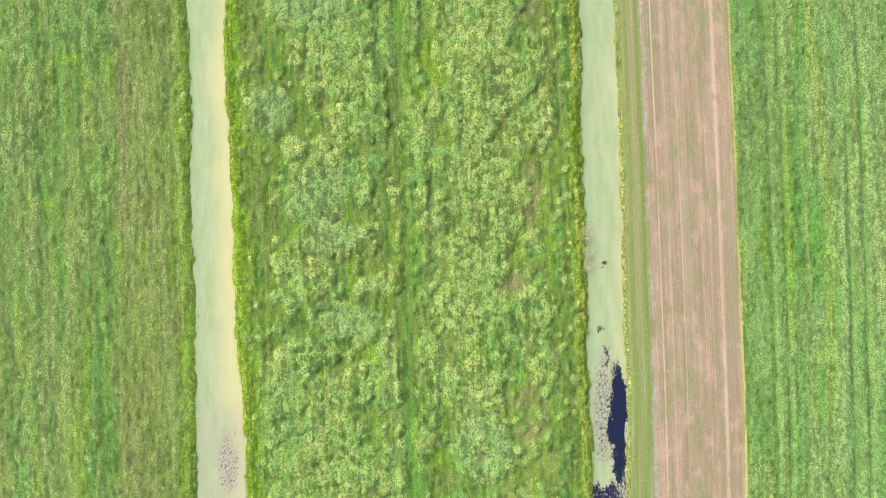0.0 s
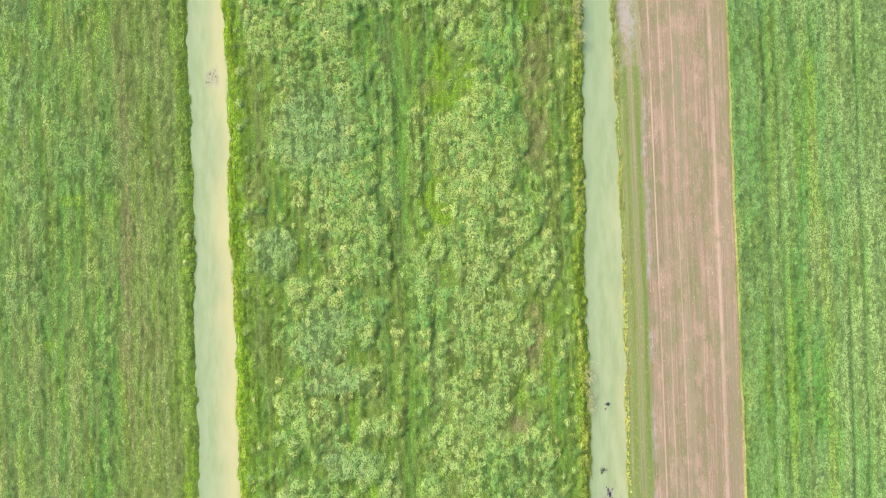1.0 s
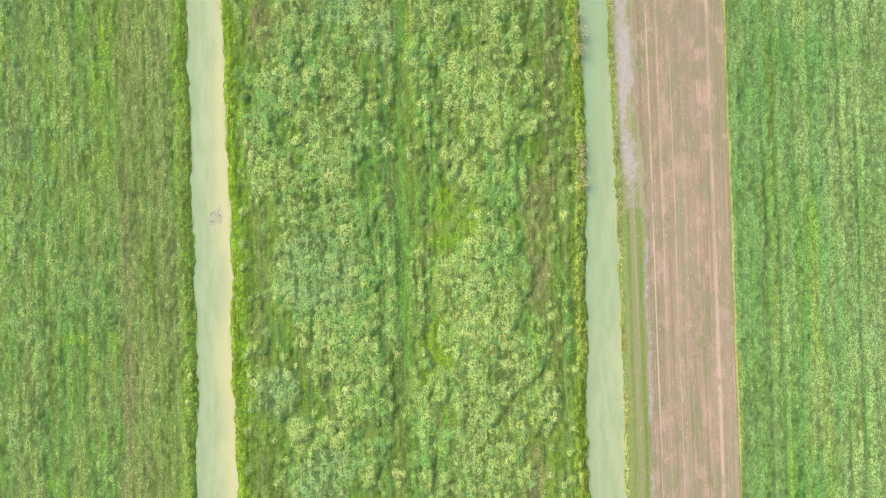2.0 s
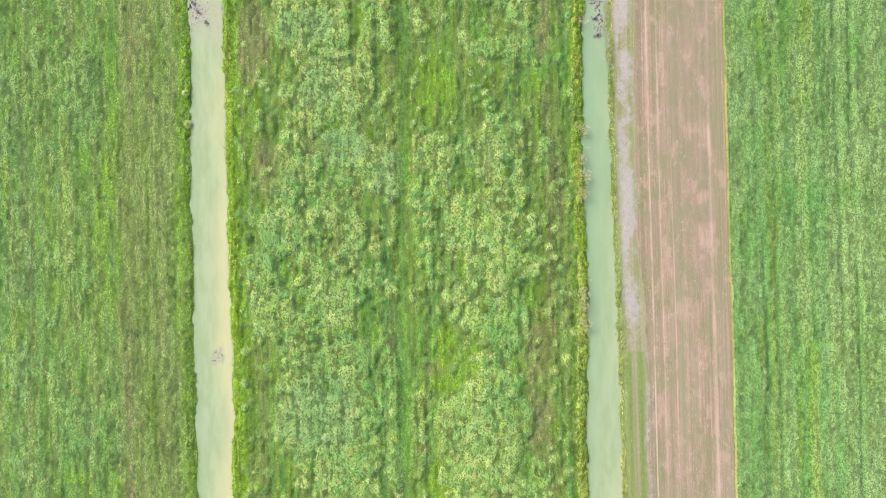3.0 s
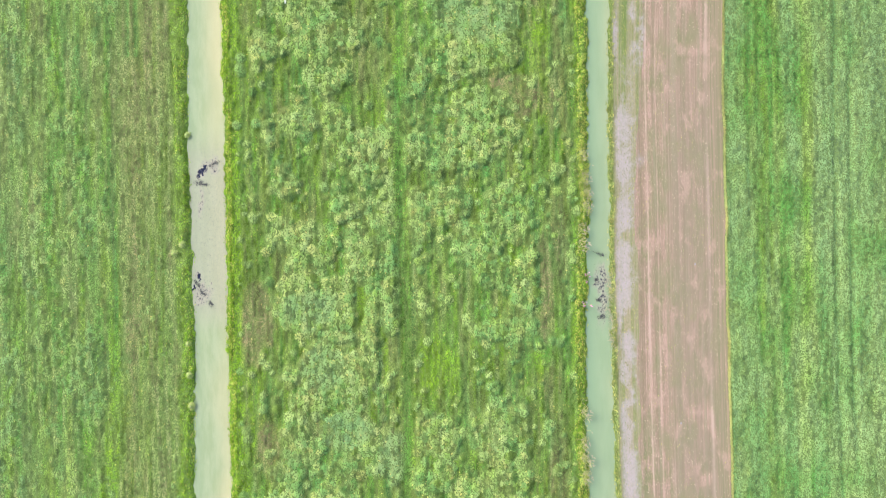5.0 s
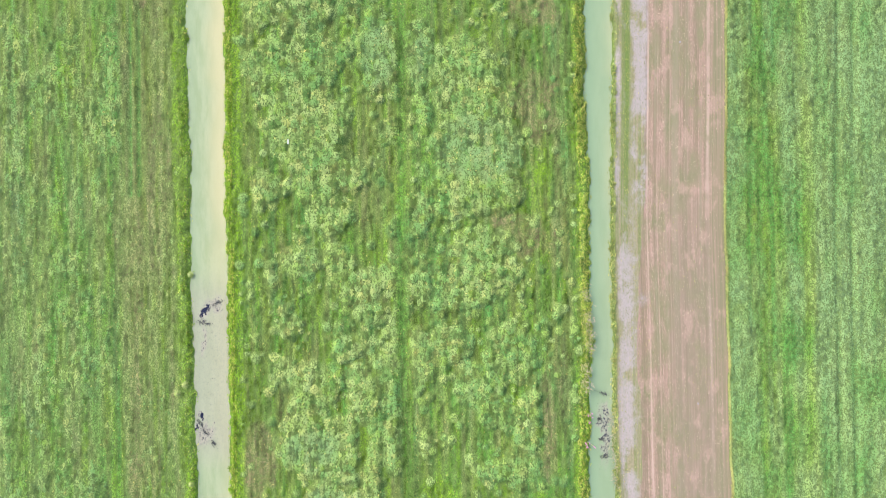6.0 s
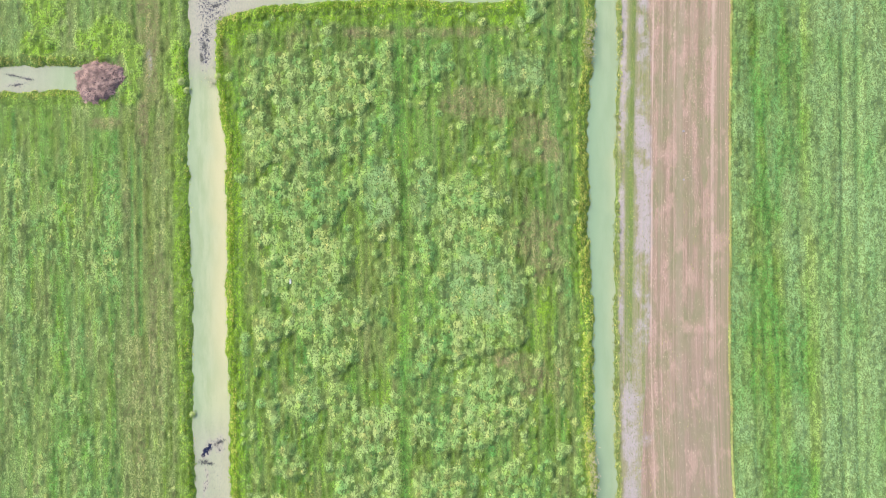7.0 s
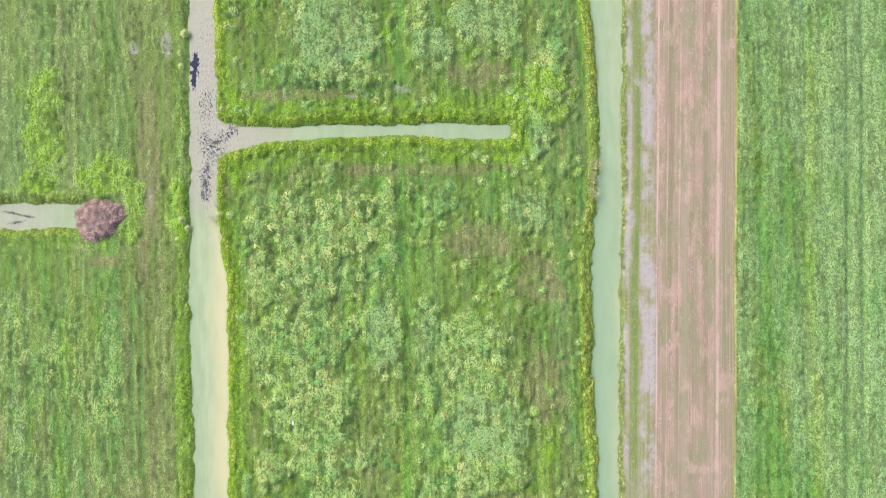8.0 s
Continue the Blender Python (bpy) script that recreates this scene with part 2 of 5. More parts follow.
def soft_noise(x, y, seed):
    """Smooth noise from 0 to 1 with a grain of one unit."""
    i, j = np.floor(x).astype(np.int64), np.floor(y).astype(np.int64)
    u, v = x - i, y - j
    u, v = u * u * (3 - 2 * u), v * v * (3 - 2 * v)
    low = hashed(i, j, seed) * (1 - u) + hashed(i + 1, j, seed) * u
    high = hashed(i, j + 1, seed) * (1 - u) + hashed(i + 1, j + 1, seed) * u
    return low * (1 - v) + high * v


def layers(x, y, seed, count=3):
    total, weight, share = 0.0, 0.0, 1.0
    for k in range(count):
        total = total + share * soft_noise(x * 2**k + 17.3 * k, y * 2**k - 9.1 * k, seed + k)
        weight, share = weight + share, share * 0.55
    return total / weight


def step(a, b, v):
    v = np.clip((v - a) / (b - a), 0, 1)
    return v * v * (3 - 2 * v)


def line(values, y):
    return np.interp(y, STATIONS, values)


def bank_wobble(y, seed):
    return (layers(y * 0.55, y * 0 + 3.0, seed, 3) - 0.5) * 0.5


def in_west(x, y):
    return np.minimum(x - line(WEST_LEFT, y) - bank_wobble(y, 11), line(WEST_RIGHT, y) + bank_wobble(y, 12) - x)


def in_east(x, y):
    return np.minimum(x - line(EAST_LEFT, y) - bank_wobble(y, 13), line(EAST_RIGHT, y) + bank_wobble(y, 14) - x)


def in_branch(x, y):
    """The blind side ditch of the west one."""
    north = np.interp(x, [-22, -17, -12, -6, 0, 7], [133.3, 133.1, 133.25, 133.0, 133.2, 132.9]) + bank_wobble(x, 15) * 0.6
    south = np.interp(x, [-22, -19, -15, -12, -9, -4, 0, 4, 7], [130.7, 131.5, 131.55, 131.85, 131.7, 132.0, 131.45, 131.3, 131.45]) + bank_wobble(x, 16) * 0.6
    return np.minimum(np.minimum(north - y, y - south), np.minimum(7.1 - x, x + 26.0))


def in_stub(x, y):
    """The ditch that ends under the heap."""
    return np.minimum(np.minimum(125.35 + bank_wobble(x, 17) * 0.6 - y, y - 122.65 - bank_wobble(x, 18) * 0.6), -37.6 - x)


def in_water(x, y):
    """Metres inside the nearest waterline; less than 0 on land."""
    a, b = in_west(x, y), in_branch(x, y)
    k = 2.2
    h = np.clip(0.5 + 0.5 * (a - b) / k, 0, 1)
    joined = b * (1 - h) + a * h + k * h * (1 - h) * 0.9
    joined = np.where(np.maximum(a, b) < -2.5, np.maximum(a, b), joined)
    return np.maximum(np.maximum(joined, in_east(x, y)), in_stub(x, y))


def spots(x, y, rows, seed, ragged=0.7, fade=0.18):
    """How far a place lies within any of the rows' ovals: x, y and the two half-widths."""
    best = np.zeros_like(x)
    fringe = (layers(x * 0.9, y * 0.7, seed, 3) - 0.5) * ragged
    for cx, cy, rx, ry in rows:
        near = np.nonzero((np.abs(x - cx) < rx * 1.5) & (np.abs(y - cy) < ry * 1.5))
        d = 1 - np.sqrt(((x[near] - cx) / rx) ** 2 + ((y[near] - cy) / ry) ** 2) + fringe[near]
        best[near] = np.maximum(best[near], step(-0.08, fade, d))
    return best


TALL_1 = [(-13, 25.3, 3.9, 2.1), (-12.6, 21.1, 2.3, 2.4), (-10.6, 18.4, 2.9, 2.1), (-18.1, 15.2, 2.4, 2.9), (-9.8, 13.9, 2.7, 1.7), (-11.7, 10.8, 2.3, 1.6), (-12.7, 7.6,
          3.7, 1.9), (-9.3, 7, 1.7, 2.3), (-13.7, 4.6, 2.9, 2.2), (-12.3, 1.6, 3.6, 1.7), (-3, 12.2, 1.8, 2.7), (-15.6, 11.1, 1.1, 1.2), (-2.9, 7.1, 1.4, 3), (4.2, 23.6,
          3.3, 2.5), (4.4, 19.4, 3, 2.4), (3.6, 14.9, 3.3, 3.3), (4.8, 5.4, 4, 4.5), (2.6, 9, 4.2, 2.4), (-5.3, 23, 1.1, 3.6), (3.5, 0.9, 4.2, 1.8), (8.5, 18.1, 1.8,
          2.2), (10.5, 13.2, 1.2, 2.7)]
TALL_2 = [(-13.9, -3, 2.2, 2.7), (-16.8, -0.6, 1.8, 1.4), (-10.8, -7.3, 3.1, 1.7), (-14.2, -10.3, 2.5, 1.7), (-16.6, -11.6, 2.5, 2.1), (-17.9, -15.1, 2.8, 2.5), (-11.6,
          -14.4, 3.5, 2.2), (-7.8, -8.6, 1.6, 0.7), (-14.2, -19.1, 4.9, 2.7), (-9.8, -23.4, 4.3, 2.7), (-17.5, -21.1, 3.3, 2.5), (-12.3, -24.9, 6.6, 1.5), (-2.2, -13.2,
          1, 5.4), (-2, -20.2, 1.2, 1.1), (3.1, -2, 2.7, 2.3), (2.6, -5.9, 4.3, 2.9), (3.9, -9.5, 3.5, 2.6), (2.1, -14.8, 3.7, 3.1), (3.3, -21.2, 3.1, 3.7), (-5.5, -2.1,
          0.6, 0.6), (-18.6, -4.5, 0.7, 0.8), (-6.2, -3.2, 1.8, 1.2), (-6.5, -12.8, 1.8, 3.6), (8.9, -7.3, 1.7, 3.6), (9.7, -12.1, 1.5, 2.4)]
TALL_3 = [(-14.5, 68.8, 3.1, 2.3), (-11.2, 68, 1.8, 1.8), (-13.1, 62.8, 2.3, 2.5), (-13.4, 59.6, 2.7, 1.6), (-16.4, 61.9, 0.9, 1), (-11.4, 65.9, 1.6, 0.7), (-8.5, 65,
          0.6, 2.7), (-5.5, 68.6, 0.7, 2.7), (-16.2, 55.7, 1.7, 2.2), (-10.8, 56, 3, 2.2), (-9.3, 53.7, 3.1, 2.4), (-17.1, 51.3, 1.9, 1.8), (-12.2, 48.5, 2.2, 2.2),
          (-17.2, 47.5, 2.5, 2.9), (-9.9, 47, 1.9, 2.5), (-5.7, 53, 1.8, 3.1), (-1.9, 55.9, 1.4, 2.2), (-0.2, 54, 1.4, 1.3), (-1.2, 51.1, 2.5, 1.7), (2.9, 47.4, 3.1,
          2.5), (5.4, 57, 1.6, 1.3), (5.8, 53.9, 2.5, 2.4), (7.1, 50.8, 2.3, 1.8), (4.1, 49.2, 3.6, 2), (7.1, 46.6, 2.7, 2.4)]
TALL_4 = [(-12.7, 43.6, 3, 1.9), (-11.2, 40.6, 3.3, 2.2), (-18, 38.1, 2.4, 2.4), (-13.7, 36.9, 4.3, 2.4), (-12.5, 32.8, 5, 2.8), (-13.9, 27.9, 5, 4.2), (-9.1, 27.2, 1.8,
          3.7), (-10.2, 23.8, 3.1, 3.1), (-13.8, 21.3, 2.5, 2.5), (-6, 30.3, 1.3, 3.7), (-3.1, 25.8, 0.8, 4.8), (5, 43.3, 3.1, 2.8), (4.4, 39.1, 2.5, 2.8), (8.2, 43.1,
          1.8, 1.6), (5.4, 35.4, 1.9, 1.3), (7.9, 36.4, 1.2, 3), (4.8, 30, 3.1, 2.5), (6.6, 27, 3.1, 3), (4, 23.9, 3.3, 2.5), (0.6, 27.1, 2.5, 3), (1.9, 20.9, 2.7, 2.4),
          (-1.5, 50.9, 1.2, 0.7), (-19.5, 43.1, 1.8, 2.4)]
TALL_5 = [(-8.9, 86.5, 3.6, 1.3), (0.8, 85.9, 4.9, 2.5), (-3.5, 79.9, 1.9, 1.8), (-9.4, 84.8, 1.2, 1.2), (-7.6, 82.9, 1.8, 1.2), (-10.7, 79.3, 1.6, 1), (-13.7, 75.8, 2.8,
          2.2), (-15, 72.2, 2.5, 2.5), (-15, 69.2, 3.1, 2.4), (-12, 70.6, 2.3, 1.8), (-13.8, 67.2, 2.5, 1.1), (-5.4, 77.4, 2.5, 2.4), (-2.9, 76.8, 1.8, 2.2), (-6.1, 71.6,
          2.2, 4.8), (-9, 75.2, 1.4, 3.1), (-11.5, 62.7, 3.1, 2.2), (-7.9, 63.8, 0.8, 3.7), (3.6, 75.5, 2.5, 2.5), (5.5, 72.5, 2.5, 1.7), (8.4, 71.2, 1.7, 3), (5.5, 66.3,
          2.5, 1.1), (0.7, 79.9, 2.4, 1.8), (6.1, 79.2, 1.8, 2.4), (-17.4, 77.2, 1.6, 1.8)]
TALL_6 = [(-14.5, 111.3, 5.4, 1.8), (-13.4, 109.2, 2.5, 2.2), (-14.3, 107, 2.5, 2.2), (-12.8, 103.5, 3.1, 3), (-15.9, 103.6, 3.1, 3), (-13.5, 99.9, 3.7, 1.8), (-13.5,
          96.9, 2.3, 1.8), (-9.8, 98, 1.8, 1.8), (-12.2, 93.8, 2.2, 2.2), (-11.2, 89, 1.7, 1.9), (-15.5, 88.9, 2.4, 1.6), (-6.8, 110.8, 1.9, 3.7), (-2.7, 110.7, 1.8, 3),
          (-4, 108.2, 2.4, 1.1), (2.4, 110.5, 2.5, 2.4), (0.5, 108.1, 2.4, 1.2), (4.1, 104.4, 4.3, 3.6), (3.9, 100.8, 5, 3.6), (2.8, 97.2, 3.7, 2.4), (5.3, 95.9, 3.1,
          2.3), (-2.7, 94.3, 1.9, 1.8), (-3.9, 92.5, 2.2, 1.4), (-0.2, 94.8, 2.5, 1.8), (4, 90.5, 3.7, 1.8), (4.5, 87.5, 3.7, 1.8)]
TALL_7 = [(-11.6, 142.8, 4.7, 4.1), (-13.5, 138.8, 4.3, 1.4), (-8.6, 138.6, 2.5, 1.3), (-1.3, 140.7, 2.3, 2.6), (-2.8, 144.5, 1.4, 1.8), (4.8, 144.3, 3.6, 3), (6.2,
          142.4, 2.4, 1.8), (-17.3, 124.1, 3.7, 2.4), (-9.5, 124.6, 2.5, 1.8), (-5.3, 125.7, 1.8, 1.3), (-11.2, 121, 3.7, 1.9), (-5.9, 122.1, 1.4, 2.4), (-0.5, 125, 1.8,
          1.8), (8.5, 123.7, 2.5, 2.4), (-14.7, 117, 3.7, 3), (-19.2, 116.5, 1.8, 2.2), (-6.7, 112, 2.5, 3.6), (-3, 112.5, 1.9, 2.4), (9.3, 131.6, 2.4, 2.5), (11.3,
          141.2, 1.4, 3)]
LOW_1 = [(-16.8, 19.8, 2.8, 1.7), (-15.5, 13.3, 3.7, 1.3), (-19.6, 10.6, 2.8, 3), (-8, 10.7, 2.5, 1), (-20.8, 5.9, 2.4, 5.4), (-17, 2.8, 2.4, 2.2), (-4.8, 2.7, 2, 3.1),
         (-5, 16.4, 1.2, 2.4), (8.7, 5.2, 2.2, 3.7), (10.6, 8.2, 1.8, 3.6), (-0.6, 19.7, 1.8, 2.5), (-9.5, 4, 1.8, 1.3), (12.2, 12, 0.8, 6), (-20.2, -4, 2.5, 4.2), (-10,
         -1.9, 3.7, 1.6), (-15, -7.9, 2.5, 1.1), (-12.1, -9.7, 1.4, 0.6), (-4.2, -6.9, 1.4, 2.2), (-4.7, -11.6, 1.1, 4.8), (6.8, -3.8, 2.3, 1.1), (7.9, -15.6, 2.5, 1.6),
         (8.1, -19.3, 1.9, 1.7), (8.6, -24.1, 2.5, 2.5), (-1.9, -22.6, 1.2, 2.2), (-0.8, -24.3, 1.6, 1.7)]
LOW_2 = [(-20.5, 65.9, 2.5, 6.6), (-19, 53.6, 1.8, 4.2), (-0.6, 63.8, 3.8, 4.8), (1, 59.2, 3.7, 1.9), (-4.2, 62.6, 0.8, 6), (-6.4, 63.9, 0.5, 3), (-7.9, 48.9, 1.1, 1.8),
         (10.7, 67.8, 1.2, 3.6), (12.5, 62.4, 1.2, 11.4), (9.1, 62.4, 1.4, 2.4), (-4, 46.1, 1.1, 3.6), (-19.2, 30.5, 2.5, 4.9), (-19.3, 22.7, 3.1, 2.5), (-8.9, 37.2, 1.8,
         2.2), (-4.6, 38.1, 2.4, 2.2), (-4.2, 34.5, 1.1, 3.6), (0.1, 36.2, 1.9, 1.8), (-0.9, 32, 1.8, 1.8), (0.9, 32, 2.2, 2.8), (-0.1, 29, 1.6, 2.4), (-0.7, 20.6, 1.9,
         2.4), (9.7, 34.2, 2.5, 4.8), (9.5, 27.1, 2.5, 3.7), (11.4, 37.8, 1.2, 4.8)]
LOW_3 = [(-8.6, 102.2, 1.7, 3.6), (-5.5, 105.2, 2.8, 1.1), (-6.8, 94.3, 2.4, 2.2), (-8.2, 91.3, 2.5, 3.6), (9, 105.7, 3.6, 5.4), (10.3, 110.5, 3.6, 3.6), (-4.9, 98.7,
         1.2, 2.4), (6, 93.3, 3, 1), (8.2, 91.1, 3.7, 3), (10.7, 97.7, 2.4, 2.4), (0.5, 71.2, 2.5, 2.4), (-0.2, 64.8, 4.3, 3.6), (-18.7, 74.8, 2.5, 4.9), (-20, 67.9, 3,
         4.8), (-4.2, 73.9, 0.8, 9), (10.8, 71.3, 0.9, 7.2), (-13.7, 84.2, 1.8, 2.4), (-4, 107.4, 0.9, 2.2), (-21.4, 98.9, 1.4, 12)]
LOW_4 = [(-20.6, 143, 3, 3.7), (-5.5, 138.8, 1.6, 1.2), (3.5, 138.3, 4.3, 2.4), (-15.9, 136.4, 6, 1), (-3.9, 136.7, 4.2, 0.8), (10.4, 142.4, 1.8, 2.4), (-2.8, 128.2,
         11.4, 1), (1.9, 125.7, 4.2, 2), (3.9, 120.3, 5.5, 3), (-0.5, 116.8, 5.4, 4), (9.5, 116, 3.1, 3.6), (9.3, 105.2, 3, 6), (-20.9, 126.7, 2.4, 3.6),
         (10.1, 142.5, 2.7, 3.0), (10.4, 139.0, 1.2, 1.8), (11.9, 130.5, 1.8, 2.4), (0.8, 138.2, 6.6, 2.4), (-20.2, 141.9, 2.4, 3.6), (9.2, 126.3, 3.6, 1.8)]
TALL_WEST = [(-44.7, 24.2, 1.7, 3.6), (-39.3, 25.9, 2.4, 1.8), (-36, 24.6, 1.7, 3), (-43.1, 18.8, 0.9, 3.6), (-45.4, 12.3, 1.8, 2.4), (-43.4, 9.9, 1.2, 5.1), (-36.9, 7.3,
             1.6, 1.8), (-37.6, 3.4, 1.6, 2.2), (-45.2, 44.4, 1.5, 6.6), (-44, 42.6, 0.7, 4.2), (-45.5, 32.5, 1.5, 4.2), (-42.8, 33.3, 1.5, 1.6), (-39.3, 27.4, 1.8, 2.7),
             (-35.7, 27.3, 1.8, 3.1), (-40.7, 44.3, 1.8, 1.2), (-37.7, 42.4, 1.4, 2.4), (-42.6, 38.3, 1.2, 1.7), (-43.6, 73.7, 0.9, 3.6), (-43.1, 67.6, 0.9, 2.5), (-45.8,
             64, 1.7, 3.6), (-43.5, 59.6, 1, 3), (-45.9, 56.6, 1.5, 3.6), (-38.1, 62.2, 2.7, 5.4)]
TALL_NORTH_WEST = [(-46.1, 94.2, 1, 3.7), (-44.3, 94.2, 0.5, 3.6), (-45.8, 88.7, 1.2, 2.4), (-43.5, 78.4, 1.2, 1.8), (-44.2, 73.6, 1.2, 2.4), (-39.3, 84.2, 3, 1.8),
                   (-39.8, 89.3, 3, 1.8), (-38.1, 77.6, 3, 2.4), (-46, 114, 1.2, 2.5), (-45.2, 104.7, 0.5, 7.8), (-46.4, 105.3, 1.1, 7.2), (-36, 107.7, 2.4, 3.6), (-36.7,
                   103.5, 2.8, 3.7), (-40.9, 107.3, 3, 3.6), (-45, 143.5, 0.6, 3.7), (-39.9, 143.4, 2.4, 3.6), (-37.5, 137.9, 2.4, 3.6)]
NETTLES = [(-42.7, 137.1, 2.5, 3), (-42.4, 132, 2.6, 3.6), (-43.4, 127.7, 2, 1.7), (-35.7, 128.1, 3.4, 2.3), (-32.9, 125.8, 1.4, 2.4), (-28.6, 124.5, 1.1, 4.2), (-33.5, 122.2, 1.0, 1.9), (8.7,
           134.6, 2, 2.4), (10.9, 137, 2.2, 2.6), (12, 134.5, 1.3, 1.6)]
YELLOW_GREEN = [(-0.4, 20, 1.6, 2.8), (-1.9, -22.6, 1.1, 2.2), (11.8, 9, 0.8, 3), (-42.3, 6, 1, 0.7), (-39.4, 21.4, 1.8, 0.8), (0.6, 32, 2, 2.6), (2.7, 33.2, 1.7, 1.7),
                (-0.5, 20.6, 1.9, 2.4), (0, 35.6, 1.6, 1.6), (9.9, 63, 1, 1.8), (12.4, 61.8, 0.8, 7.2), (-0.8, 62.6, 3, 3.6), (10.6, 98.1, 1.2, 1.2), (-5.4, 112, 0.8, 3),
                (12.2, 85.7, 0.8, 3.6), (-5.6, 142.7, 1, 3), (13.9, 126.1, 1.2, 2.4), (13.2, 117.7, 1.2, 2.4)]
DRY_SPOTS = [(8.7, 5.2, 1.8, 3.6), (6.8, -3.8, 2.2, 1), (7.9, -15.9, 2.4, 1.4), (7.9, -19.3, 1.8, 1.4), (-0.9, -24.3, 1.3, 1.6), (-33.9, 15.5,
             0.8, 7.2), (-0.9, 32.3, 1.6, 1.6), (9.7, 34.8, 2.2, 4.2), (9.5, 26.8, 2, 3.6), (10.7, 67.8, 1.1, 3.6), (-18.9, 53.9, 1.2, 3), (9.6, 105.7, 3, 4.8), (6.9, 93,
             3, 1), (8.4, 91, 3.3, 2.4), (10.8, 71.3, 0.7, 7.2), (-20, 67.6, 2.2, 4.2), (3.5, 138.3, 4, 1.8), (-15.9, 136.4, 6, 0.8), (-2.8, 128.2, 10.8, 0.7), (3.6,
             120.3, 4.8, 2.4), (9.5, 116, 2.6, 3), (9.3, 105.2, 2.6, 5.4), (-31.3, 131.8, 1, 8.4), (-18.7, 136.0, 1.2, 1.2)]
CROP_GAPS = [(31.6, 18.8, 1.4, 2.2), (31.4, 5.7, 1.2, 2.8), (32.2, 2.7, 1.4, 1.6), (33.9, 19.4, 0.5, 7.2), (32.8, 13.4, 2.4, 1.2), (34.9, 2.6, 1.8, 0.8), (31.6, 62.1,
             1.6, 1.6), (34.4, 53, 1.6, 0.8), (46.9, 65.7, 1.2, 1.8), (31.9, 45.3, 0.8, 2.4), (32.3, 114.3, 1.6, 2.4), (31.7, 99.8, 1, 2.4), (32.4, 104, 3, 0.8), (35.2,
             96.7, 1.1, 1.8), (47.2, 104.9, 0.8, 1), (32.3, 142, 1.6, 1.6), (36.8, 130.1, 2.2, 0.7), (43.4, 130.9, 1.8, 0.8), (44.4, 132.4, 0.7, 0.6), (33, 122.7, 1.8,
             2.4)]
SAGE_BEDS = [(-12.7, 7.6, 3.7, 1.9), (-13.7, 4.6, 2.9, 2.2), (-12.3, 1.6, 3.6, 1.7), (-10.8, -7.3, 3.1, 1.7), (-18.1, 15.2, 2.4, 2.9), (3.3, -21.2, 3.1, 3.7), (-14.5,
             68.8, 3.1, 2.3), (-13.1, 62.8, 2.3, 2.5), (-10.8, 56, 3, 2.2), (-5.7, 53, 1.8, 3.1), (-13.9, 27.9, 5, 4.2), (-6.8, 110.8, 1.9, 3.7), (-2.7, 110.7, 1.8, 3),
             (3.9, 100.8, 5, 3.6), (-11.6, 142.8, 4.7, 4.1), (-1.3, 140.7, 2.3, 2.6), (4.8, 144.3, 3.6, 3), (8.5, 123.7, 2.5, 2.4), (9.3, 131.6, 2.4, 2.5)]
ASHEN = [(19.3, 35.5, 0.8, 1.0), (19.8, 49.1, 1.0, 2.2), (19.6, 53.5, 1.2, 2.2), (19.5, 61.0, 1.0, 3.0), (19.7, 67.1, 1.1, 2.0), (18.9, 74.5, 0.7, 2.6), (19.8, 71.7, 1.2, 2.0),
         (20.6, 85, 1.2, 2.6), (20.1, 89.1, 1.2, 1.6), (20.1, 106.1, 0.7, 1.6), (20.9, 114, 0.9, 3.0), (20.9, 137.4, 1.3, 3.0), (21.3, 129, 1.0, 2.6), (19.8, 122.4, 0.9, 2.6),
         (19.0, 40.0, 0.4, 3.0), (18.7, 100.0, 0.35, 12.0), (19.6, 112.0, 0.35, 16.0), (-33.1, 142.9, 1.1, 1.2), (-29.6, 142.4, 1.2, 1.5), (-5.1, 137.0, 2.0, 0.9), (-31.5, 125.2, 0.5, 3.5),
         (18.9, 82.0, 0.4, 10.0)]
ASH_HEAPS = [(-33.0, 141.9, 0.8, 1.0), (-29.4, 141.5, 0.9, 1.3), (-4.4, 136.6, 1.4, 0.45), (-8.9, 136.2, 2.0, 0.3)]  # mud and ash thrown on the grass
BARE = [(26.1, 57.4, 0.9, 1.6), (28, 56.2, 1.1, 2.6), (27.3, 50.2, 1.0, 1.2), (27.8, 46, 1.4, 1.6), (25.3, 39.4, 1.0, 2.6), (28.3, 94.2, 1.3, 1.4), (27.9, 96.2, 1.8, 1.2),
        (28, 132.8, 1.1, 1.6), (27.2, 11.8, 0.8, 2.4), (26.7, -12.7, 1.2, 2.4), (27.0, 3.0, 0.8, 2.0), (25.4, -2.0, 0.9, 4.0), (28.7, 16.0, 1.1, 5.0)]


